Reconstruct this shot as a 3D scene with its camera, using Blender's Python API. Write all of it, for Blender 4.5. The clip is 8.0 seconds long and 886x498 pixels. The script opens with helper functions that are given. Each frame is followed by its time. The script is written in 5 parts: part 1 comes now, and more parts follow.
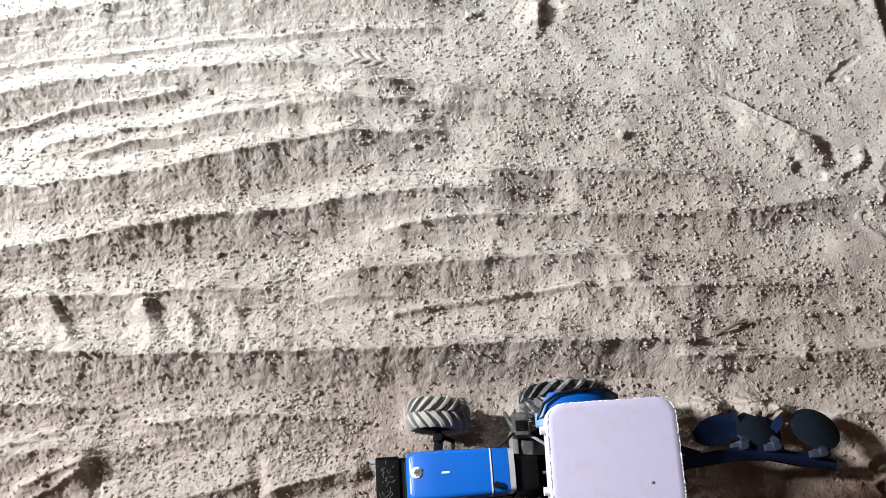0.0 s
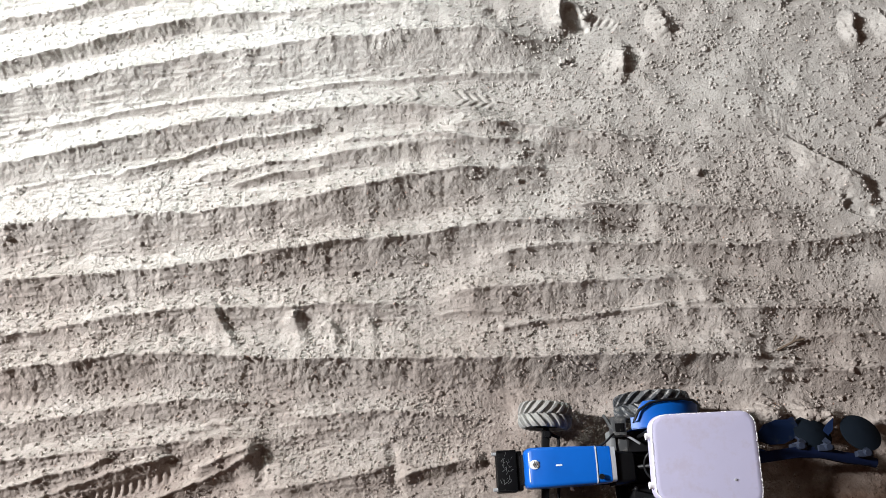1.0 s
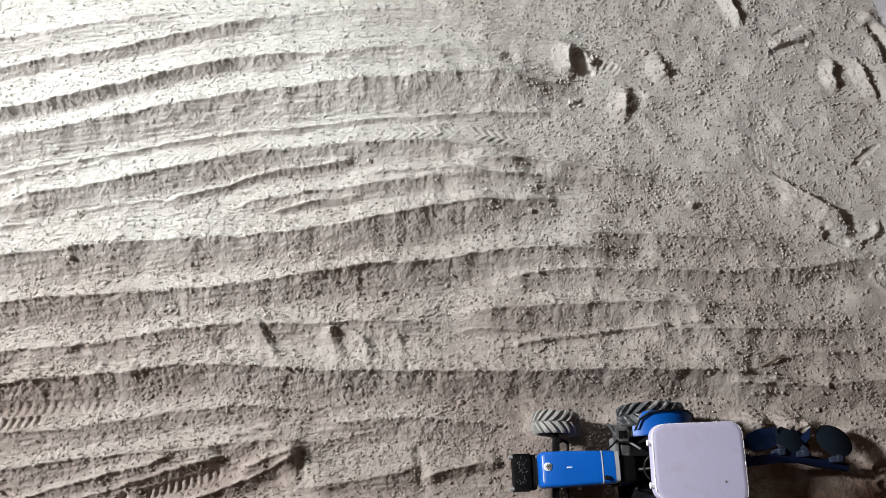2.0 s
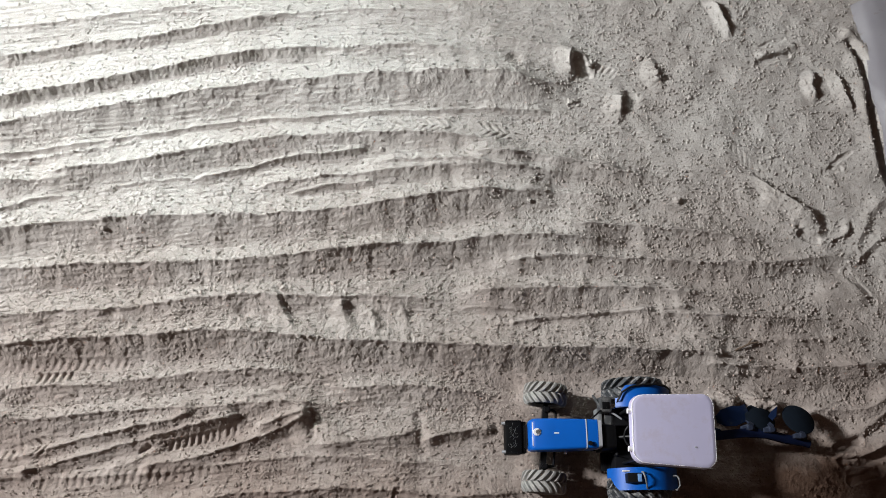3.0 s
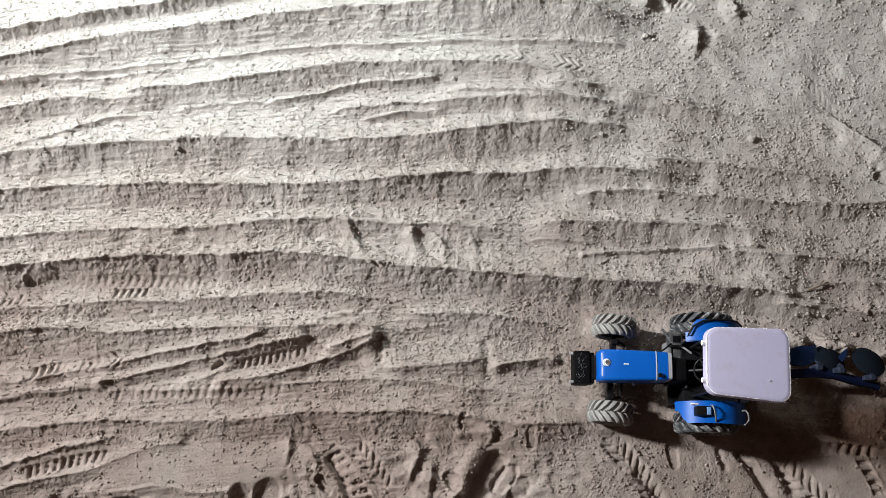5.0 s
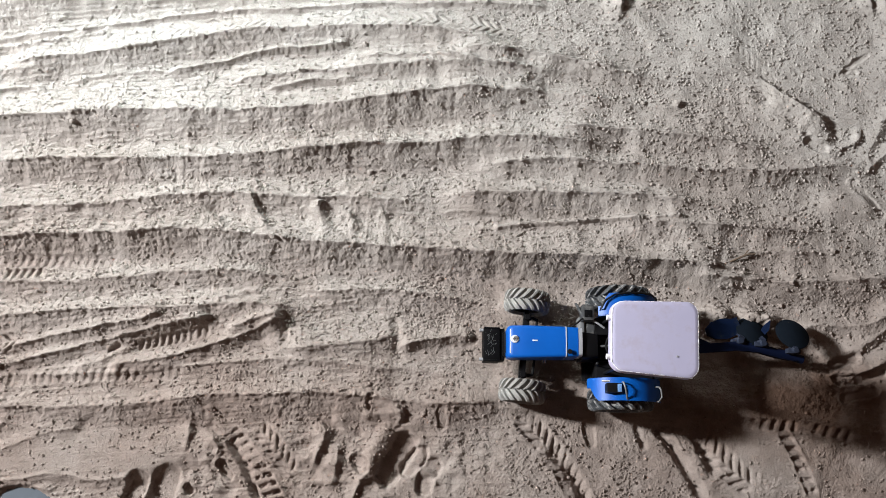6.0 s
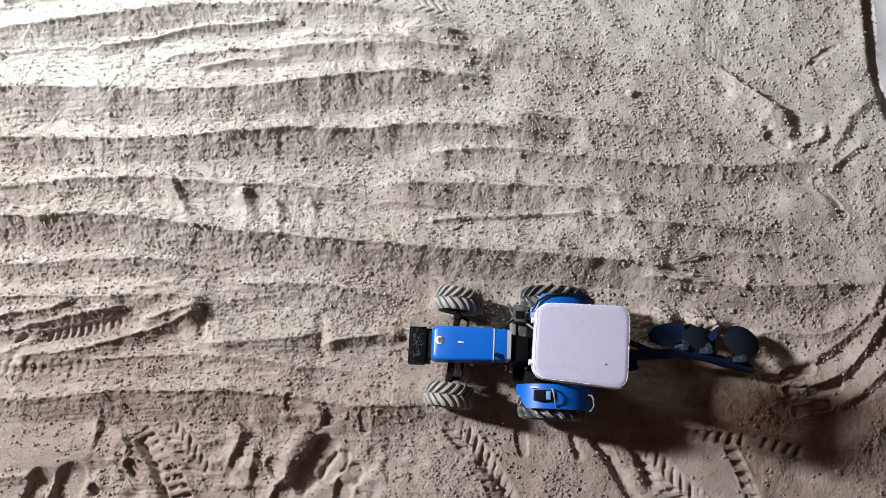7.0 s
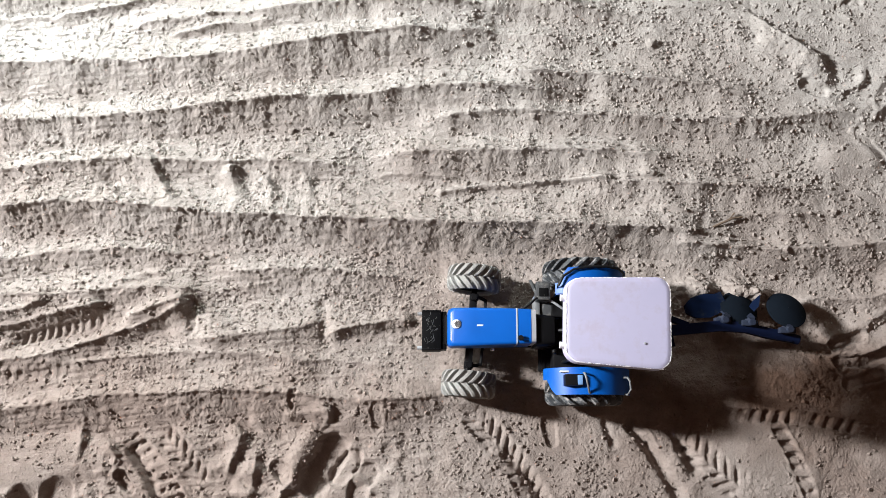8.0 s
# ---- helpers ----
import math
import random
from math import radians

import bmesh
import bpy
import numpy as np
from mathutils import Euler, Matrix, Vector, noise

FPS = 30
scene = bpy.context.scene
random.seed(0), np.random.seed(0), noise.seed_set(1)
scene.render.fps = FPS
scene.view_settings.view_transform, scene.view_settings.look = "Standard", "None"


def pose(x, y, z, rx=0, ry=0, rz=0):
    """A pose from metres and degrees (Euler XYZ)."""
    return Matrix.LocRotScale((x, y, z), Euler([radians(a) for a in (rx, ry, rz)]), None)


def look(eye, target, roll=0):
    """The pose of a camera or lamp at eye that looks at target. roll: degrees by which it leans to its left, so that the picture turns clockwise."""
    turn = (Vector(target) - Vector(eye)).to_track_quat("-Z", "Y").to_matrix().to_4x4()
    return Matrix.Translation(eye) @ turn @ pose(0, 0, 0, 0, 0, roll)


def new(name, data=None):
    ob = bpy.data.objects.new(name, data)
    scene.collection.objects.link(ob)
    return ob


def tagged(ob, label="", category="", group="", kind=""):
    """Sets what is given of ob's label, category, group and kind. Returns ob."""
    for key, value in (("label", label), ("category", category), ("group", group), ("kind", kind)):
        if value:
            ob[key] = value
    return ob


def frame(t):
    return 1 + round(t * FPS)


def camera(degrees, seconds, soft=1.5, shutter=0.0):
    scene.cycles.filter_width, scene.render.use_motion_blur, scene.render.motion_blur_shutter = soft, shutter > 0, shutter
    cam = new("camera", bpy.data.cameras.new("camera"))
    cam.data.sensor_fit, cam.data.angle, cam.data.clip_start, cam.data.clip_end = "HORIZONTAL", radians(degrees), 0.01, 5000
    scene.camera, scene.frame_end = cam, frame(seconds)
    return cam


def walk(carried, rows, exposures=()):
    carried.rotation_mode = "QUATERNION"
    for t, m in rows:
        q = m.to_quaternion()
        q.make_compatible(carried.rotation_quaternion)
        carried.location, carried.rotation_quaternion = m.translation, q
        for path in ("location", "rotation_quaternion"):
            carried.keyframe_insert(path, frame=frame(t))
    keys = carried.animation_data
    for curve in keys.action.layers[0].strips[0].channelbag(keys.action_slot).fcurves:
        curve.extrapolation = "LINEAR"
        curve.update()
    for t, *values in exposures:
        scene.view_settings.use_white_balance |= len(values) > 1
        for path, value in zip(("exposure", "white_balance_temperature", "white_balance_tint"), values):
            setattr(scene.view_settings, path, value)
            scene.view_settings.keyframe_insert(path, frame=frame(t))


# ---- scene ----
cam = camera(54.3, 8.0, 0.3)
PATH = [
    (0, (-0.005, -0.026, 0.689), (0.049, 0.699, -1.174), 3.4),
    (0.5, (-0.056, -0.034, 0.757), (-0.02, 0.644, -1.124), 3.1),
    (1, (-0.099, -0.016, 0.826), (-0.07, 0.629, -1.067), 2.8),
    (1.2, (-0.12, -0.012, 0.849), (-0.073, 0.636, -1.043), 4.4),
    (2.3, (-0.141, -0.033, 0.94), (-0.075, 0.616, -0.95), 7.1),
    (2.5, (-0.14, -0.039, 0.948), (-0.068, 0.605, -0.945), 8.1),
    (3, (-0.155, -0.067, 0.998), (-0.078, 0.574, -0.895), 9.6),
    (3.5, (-0.168, -0.085, 1.01), (-0.119, 0.562, -0.881), 8.3),
    (4, (-0.199, -0.097, 1.015), (-0.178, 0.544, -0.879), 7.1),
    (4.2, (-0.212, -0.101, 1.013), (-0.195, 0.531, -0.884), 7.1),
    (5.3, (-0.184, -0.097, 0.97), (-0.165, 0.414, -0.964), 6.4),
    (5.5, (-0.158, -0.094, 0.959), (-0.129, 0.407, -0.977), 7.3),
    (6, (-0.103, -0.081, 0.948), (-0.071, 0.4, -0.993), 7.8),
    (6.5, (-0.07, -0.069, 0.934), (-0.048, 0.409, -1.008), 7.7),
    (7, (-0.017, -0.057, 0.897), (-0.009, 0.4, -1.05), 6.4),
    (7.5, (-0.006, -0.044, 0.843), (0.006, 0.383, -1.111), 6.0),
    (8, (-0.034, -0.042, 0.814), (-0.006, 0.366, -1.144), 6.7),
]
EXPOSURES = [(0,0.97),(0.5,0.8),(1,0.68),(2.5,0.22),(3.5,0.19),(4.2,0.21),(5.5,0.52),(7,0.75),(8,0.97)]
walk(cam, [(t, look(eye, target, roll)) for t, eye, target, roll in PATH], EXPOSURES)

# ---- light: a shed with one opening, daylight comes through it ----
world = bpy.data.worlds.new("sky")
scene.world = world
world.use_nodes = True
wn = world.node_tree
sky = wn.nodes.new("ShaderNodeTexSky")
sky.sky_type, sky.sun_disc = "NISHITA", False
sky.sun_elevation, sky.sun_rotation = radians(38), radians(-75)
wn.nodes["Background"].inputs["Strength"].default_value = 0.05
wn.links.new(sky.outputs["Color"], wn.nodes["Background"].inputs["Color"])

# west opening: centre and size; north opening: centre and size
WIN_X, WIN_Y, WIN_Z, WIN_W, WIN_H = -2.50, 0.50, 1.57, 0.16, 0.44
NOR_Y, NOR_X, NOR_Z, NOR_W, NOR_H = 1.22, -0.80, 0.58, 0.90, 0.30


def daylight(name, eye, aim, wide, high, watts, colour, spread=180):
    lamp = new(name, bpy.data.lights.new(name, "AREA"))
    lamp.data.shape, lamp.data.size, lamp.data.size_y = "RECTANGLE", wide, high
    lamp.data.energy, lamp.data.color = watts, colour
    lamp.data.spread = radians(spread)
    lamp.matrix_world = look(eye, aim)


daylight("west_daylight", (WIN_X - 0.06, WIN_Y, WIN_Z), (0.0, 0.20, 0.0), WIN_W, WIN_H, 164.0, (0.975, 0.985, 0.985))
daylight("north_daylight", (NOR_X, NOR_Y + 0.06, NOR_Z), (-0.56, 0.58, 0.0), NOR_W, NOR_H, 2.9, (0.87, 0.99, 0.98), 55)

# ---- materials ----


def material(name, rough=0.5, metal=0.0):
    m = bpy.data.materials.new(name)
    m.use_nodes = True
    b = m.node_tree.nodes["Principled BSDF"]
    b.inputs["Roughness"].default_value, b.inputs["Metallic"].default_value = rough, metal
    return m, m.node_tree, b


def noise_tex(nt, scale, detail=4.0, rough=0.6, coords="Object"):
    tc = nt.nodes.new("ShaderNodeNewGeometry" if coords == "Position" else "ShaderNodeTexCoord")
    n = nt.nodes.new("ShaderNodeTexNoise")
    n.inputs["Scale"].default_value, n.inputs["Detail"].default_value, n.inputs["Roughness"].default_value = scale, detail, rough
    nt.links.new(tc.outputs[coords], n.inputs["Vector"])
    return n


def ramp(nt, src, stops):
    r = nt.nodes.new("ShaderNodeValToRGB")
    while len(r.color_ramp.elements) < len(stops):
        r.color_ramp.elements.new(0.5)
    for e, (p, c) in zip(r.color_ramp.elements, stops):
        e.position, e.color = p, (*c, 1.0)
    nt.links.new(src, r.inputs["Fac"])
    return r


def mixed(nt, fac, a, b, mode="MIX"):
    m = nt.nodes.new("ShaderNodeMix")
    m.data_type, m.blend_type = "RGBA", mode
    for sock, v in ((m.inputs[0], fac), (m.inputs[6], a), (m.inputs[7], b)):
        if isinstance(v, bpy.types.NodeSocket):
            nt.links.new(v, sock)
        elif isinstance(v, (int, float)):
            sock.default_value = v
        else:
            sock.default_value = (*v, 1.0)
    return m.outputs[2]


def bump(nt, b, height, strength, distance):
    bp = nt.nodes.new("ShaderNodeBump")
    bp.inputs["Strength"].default_value, bp.inputs["Distance"].default_value = strength, distance
    nt.links.new(height, bp.inputs["Height"])
    nt.links.new(bp.outputs["Normal"], b.inputs["Normal"])


def soil_material(name, dry, near_dim, grain):
    """Dry soil whose colour carries light falloff, dimmer and browner nearby, with fine crumbs."""
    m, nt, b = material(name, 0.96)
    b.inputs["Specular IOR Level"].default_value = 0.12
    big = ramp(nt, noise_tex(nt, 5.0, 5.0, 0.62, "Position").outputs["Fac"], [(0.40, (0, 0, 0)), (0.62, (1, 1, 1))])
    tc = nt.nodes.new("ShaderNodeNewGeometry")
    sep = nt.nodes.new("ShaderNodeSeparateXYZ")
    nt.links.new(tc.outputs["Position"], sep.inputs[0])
    # light lost from far to near, put into the base colour
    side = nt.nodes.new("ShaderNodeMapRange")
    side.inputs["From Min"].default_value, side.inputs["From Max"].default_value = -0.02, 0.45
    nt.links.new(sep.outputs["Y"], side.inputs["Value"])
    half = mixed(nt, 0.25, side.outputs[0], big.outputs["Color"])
    base = mixed(nt, half, near_dim, dry)
    # browner turned-up soil behind the plough, with shade put into its colour
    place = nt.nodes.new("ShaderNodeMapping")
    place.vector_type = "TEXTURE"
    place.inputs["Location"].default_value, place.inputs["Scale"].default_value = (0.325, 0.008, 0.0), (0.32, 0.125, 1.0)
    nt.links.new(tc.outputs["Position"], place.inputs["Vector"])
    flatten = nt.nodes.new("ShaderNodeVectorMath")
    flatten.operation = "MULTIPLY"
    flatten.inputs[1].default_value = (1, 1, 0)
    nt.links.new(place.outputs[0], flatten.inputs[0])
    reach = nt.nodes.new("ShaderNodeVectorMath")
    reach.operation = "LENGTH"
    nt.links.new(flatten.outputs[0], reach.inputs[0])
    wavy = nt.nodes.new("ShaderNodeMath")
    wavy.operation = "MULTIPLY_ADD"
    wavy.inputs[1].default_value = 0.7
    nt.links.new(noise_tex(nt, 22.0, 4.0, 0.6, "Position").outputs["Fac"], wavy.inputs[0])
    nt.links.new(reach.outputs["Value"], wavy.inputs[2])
    shade_patch = ramp(nt, wavy.outputs[0], [(0.0, (1, 1, 1)), (1.0, (0, 0, 0))])
    shade_patch.color_ramp.elements[0].position = 0.50
    base = mixed(nt, shade_patch.outputs["Color"], base, (0.118, 0.075, 0.056))
    crumbs = ramp(nt, noise_tex(nt, grain * 1.2, 3.0, 0.75, "Position").outputs["Fac"], [(0.28, (0.78, 0.77, 0.76)), (0.46, (1.01, 1.01, 1.01)), (0.74, (1.09, 1.09, 1.08))])
    spots = ramp(nt, noise_tex(nt, grain * 0.22, 3.0, 0.6, "Position").outputs["Fac"], [(0.32, (0.90, 0.89, 0.88)), (0.6, (1.05, 1.05, 1.05))])
    col = mixed(nt, 1.0, base, crumbs.outputs["Color"], "MULTIPLY")
    col = mixed(nt, 1.0, col, spots.outputs["Color"], "MULTIPLY")
    nt.links.new(col, b.inputs["Base Color"])
    bump(nt, b, noise_tex(nt, grain * 1.35, 3.0, 0.65, "Position").outputs["Fac"], 0.75, 0.0014)
    return m


def painted(name, colour, rough, worn, worn_colour, scale=90.0, bump_d=0.0002, gloss=0.5):
    """Paint with small chips and dust of another colour."""
    m, nt, b = material(name, rough)
    b.inputs["Specular IOR Level"].default_value = gloss
    n = ramp(nt, noise_tex(nt, scale, 6.0, 0.7).outputs["Fac"], [(worn, (0, 0, 0)), (min(worn + 0.10, 1.0), (1, 1, 1))])
    soft = ramp(nt, noise_tex(nt, scale * 0.25, 4.0, 0.6).outputs["Fac"], [(0.3, (0.88, 0.88, 0.88)), (0.7, (1.06, 1.06, 1.06))])
    col = mixed(nt, n.outputs["Color"], colour, worn_colour)
    nt.links.new(mixed(nt, 1.0, col, soft.outputs["Color"], "MULTIPLY"), b.inputs["Base Color"])
    r = nt.nodes.new("ShaderNodeMapRange")
    r.inputs["To Min"].default_value, r.inputs["To Max"].default_value = rough, min(1.0, rough + 0.4)
    nt.links.new(n.outputs["Color"], r.inputs["Value"])
    nt.links.new(r.outputs[0], b.inputs["Roughness"])
    bump(nt, b, noise_tex(nt, scale * 2.0, 4.0, 0.6).outputs["Fac"], 0.25, bump_d)
    return m


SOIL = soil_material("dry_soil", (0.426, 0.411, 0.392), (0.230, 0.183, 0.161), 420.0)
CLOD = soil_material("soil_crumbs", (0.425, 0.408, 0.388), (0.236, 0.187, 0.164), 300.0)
BLUE = painted("blue_paint", (0.001, 0.080, 0.37), 0.40, 0.70, (0.07, 0.14, 0.30), gloss=0.22)
DARK_BLUE = painted("worn_blue_paint", (0.003, 0.007, 0.028), 0.7, 0.62, (0.07, 0.07, 0.08), 120.0, gloss=0.12)
SHARE = painted("rubbed_blue_steel", (0.003, 0.010, 0.036), 0.7, 0.54, (0.018, 0.024, 0.038), 110.0, gloss=0.12)
PALE_BLUE = painted("scraped_blue_paint", (0.007, 0.013, 0.032), 0.75, 0.60, (0.06, 0.07, 0.085), 150.0)
WHITE = painted("white_paint", (0.76, 0.76, 0.78), 0.4, 0.72, (0.45, 0.42, 0.40))
BAND = painted("dull_silver_paint", (0.42, 0.43, 0.47), 0.45, 0.66, (0.2, 0.2, 0.22))
CANOPY = painted("lilac_white_sheet", (0.42, 0.405, 0.555), 0.5, 0.50, (0.395, 0.365, 0.48), 26.0, 0.0004)
BLACK = painted("black_plastic", (0.007, 0.007, 0.008), 0.45, 0.66, (0.09, 0.08, 0.07), 160.0, gloss=0.15)
MUDDY = painted("muddy_black_casting", (0.0035, 0.0035, 0.004), 0.6, 0.64, (0.22, 0.20, 0.185), 240.0, 0.0006, gloss=0.08)
DUSTY = painted("dusty_dark_plastic", (0.045, 0.047, 0.050), 0.5, 0.52, (0.14, 0.135, 0.13), 130.0)
GREY = painted("grey_plastic", (0.16, 0.165, 0.17), 0.5, 0.6, (0.28, 0.26, 0.24), 140.0)
RUBBER_DUSTY = painted("dusty_tyre_rubber", (0.25, 0.245, 0.235), 0.85, 0.55, (0.40, 0.38, 0.35), 110.0, 0.0005)
RUBBER = painted("tyre_rubber", (0.060, 0.064, 0.070), 0.6, 0.50, (0.27, 0.265, 0.26), 110.0, 0.0005, gloss=0.15)
STEEL = painted("dull_steel", (0.30, 0.31, 0.33), 0.4, 0.6, (0.16, 0.14, 0.12), 150.0)
DISC = painted("dark_disc_steel", (0.005, 0.008, 0.013), 0.8, 0.66, (0.06, 0.055, 0.05), 120.0, gloss=0.06)
RIM = painted("chipped_pale_rim", (0.80, 0.79, 0.83), 0.5, 0.6, (0.42, 0.38, 0.40), 160.0)
CHROME, _nt, _b = material("chrome", 0.18, 1.0)
_b.inputs["Base Color"].default_value = (0.72, 0.73, 0.75, 1)
LENS, _nt, _b = material("pale_blue_lens", 0.2)
_b.inputs["Base Color"].default_value = (0.16, 0.30, 0.55, 1)
PLASTER = painted("mud_plaster", (0.068, 0.034, 0.019), 0.95, 0.62, (0.05, 0.026, 0.016), 6.0, 0.002)
PALE_SHEET = painted("pale_plastic_sheet", (0.36, 0.35, 0.38), 0.45, 0.62, (0.30, 0.28, 0.26), 40.0)
SHEET = painted("blue_grey_plastic_sheet", (0.095, 0.115, 0.14), 0.35, 0.68, (0.36, 0.33, 0.30), 60.0)

# ---- mesh helpers ----


def part(name, bm, mat, parent=None, label="", smooth=True):
    """Links a bmesh as one mesh object, under a thing or a part where one is given."""
    bmesh.ops.recalc_face_normals(bm, faces=bm.faces)
    me = bpy.data.meshes.new(name)
    bm.to_mesh(me)
    bm.free()
    me.materials.append(mat)
    for p in me.polygons:
        p.use_smooth = smooth
    if smooth:
        me.set_sharp_from_angle(angle=radians(42))
    ob = new(name, me)
    if parent is not None:
        ob.parent = parent
    if label:
        ob["label"] = label
    return ob


def box(bm, x0, x1, y0, y1, z0, z1, bev=0.0, m=None):
    made = bmesh.ops.create_cube(bm, size=1.0)["verts"]
    t = Matrix.Translation(((x0 + x1) / 2, (y0 + y1) / 2, (z0 + z1) / 2)) @ Matrix.Diagonal((x1 - x0, y1 - y0, z1 - z0, 1))
    bmesh.ops.transform(bm, matrix=(m @ t) if m else t, verts=made)
    if bev:
        es = {e for v in made for e in v.link_edges}
        bmesh.ops.bevel(bm, geom=list(es), offset=bev, segments=2, affect="EDGES", profile=0.6)
    return bm


def cyl(bm, a, b, r, r2=None, n=16):
    a, b = Vector(a), Vector(b)
    d = b - a
    m = Matrix.Translation((a + b) / 2) @ d.to_track_quat("Z", "Y").to_matrix().to_4x4()
    bmesh.ops.create_cone(bm, cap_ends=True, segments=n, radius1=r, radius2=r if r2 is None else r2, depth=d.length, matrix=m)
    return bm


def rod(bm, pts, r, n=8):
    """A round bar bent through the given points."""
    pts = [Vector(p) for p in pts]
    rings, ref = [], Vector((0.13, 0.31, 0.94))
    for i, p in enumerate(pts):
        d = (pts[min(i + 1, len(pts) - 1)] - pts[max(i - 1, 0)]).normalized()
        u = d.cross(ref).normalized()
        w = d.cross(u)
        rings.append([bm.verts.new(p + r * (math.cos(k * 2 * math.pi / n) * u + math.sin(k * 2 * math.pi / n) * w)) for k in range(n)])
    for a, b in zip(rings, rings[1:]):
        for k in range(n):
            bm.faces.new((a[k], a[(k + 1) % n], b[(k + 1) % n], b[k]))
    bm.faces.new(rings[0]), bm.faces.new(rings[-1])
    return bm


def lathe(bm, profile, n=40):
    """Turns (radius, y) pairs about the y axis."""
    rings = [[bm.verts.new((r * math.cos(k * 2 * math.pi / n), y, r * math.sin(k * 2 * math.pi / n))) for k in range(n)] for r, y in profile]
    for a, b in zip(rings, rings[1:]):
        for k in range(n):
            bm.faces.new((a[k], a[(k + 1) % n], b[(k + 1) % n], b[k]))
    return bm


def loft(bm, sections):
    """Skins closed loops of equal length and caps both ends."""
    rings = [[bm.verts.new(p) for p in s] for s in sections]
    n = len(rings[0])
    for a, b in zip(rings, rings[1:]):
        for k in range(n):
            bm.faces.new((a[k], a[(k + 1) % n], b[(k + 1) % n], b[k]))
    bm.faces.new(rings[0]), bm.faces.new(rings[-1])
    return bm


def rounded(x0, x1, y0, y1, r, n=6):
    """Outline of a rectangle with round corners."""
    out = []
    for cx, cy, a0 in ((x1 - r, y1 - r, 0), (x0 + r, y1 - r, 90), (x0 + r, y0 + r, 180), (x1 - r, y0 + r, 270)):
        for k in range(n + 1):
            a = radians(a0 + 90 * k / n)
            out.append((cx + r * math.cos(a), cy + r * math.sin(a)))
    return out


# ---- the soil bed: one sheet, fine where it is worked, coarse out to the walls ----
X0, X1, Y0, Y1, STEP = -0.87, 0.53, -0.19, 0.72, 0.00108
xs = np.arange(X0, X1, STEP)
ys = np.arange(Y0, Y1, STEP)
GX, GY = np.meshgrid(xs, ys)
H = np.zeros_like(GX)
FLATS, CRESTS = [], []
PRESSED = np.zeros_like(GX)


def field(lo, hi, seed, power=1.0, stretch=1.0):
    """Random relief whose bumps are between lo and hi metres wide, of unit deviation."""
    rng = np.random.default_rng(seed)
    f = np.fft.rfft2(rng.standard_normal(GX.shape))
    fx, fy = np.fft.rfftfreq(GX.shape[1], STEP), np.fft.fftfreq(GX.shape[0], STEP)
    k = np.hypot(fx[None, :] * stretch, fy[:, None])
    keep = np.exp(-(k * lo) ** 2) * (1 - np.exp(-(k * hi) ** 2)) / np.maximum(k, 0.5) ** power
    out = np.fft.irfft2(f * keep, s=GX.shape)
    return (out - out.mean()) / out.std()


WOB = field(0.012, 0.09, 11) * 0.0022
RAG = field(0.0035, 0.018, 12) * 0.00045
EDGE = np.zeros_like(GX)
PATCHY = field(0.02, 0.15, 13)
FOLDS = field(0.016, 0.06, 14, 0.8)


def spline(px, py, q):
    """Smooth curve through the points, even in x."""
    px, py = np.array(px), np.array(py)
    sl = np.gradient(py, px)
    i = np.clip(np.searchsorted(px, q) - 1, 0, len(px) - 2)
    h = px[i + 1] - px[i]
    t = np.clip((q - px[i]) / h, 0, 1)
    return ((2 * t**3 - 3 * t**2 + 1) * py[i] + (t**3 - 2 * t**2 + t) * h * sl[i] + (3 * t**2 - 2 * t**3) * py[i + 1] + (t**3 - t**2) * h * sl[i + 1])


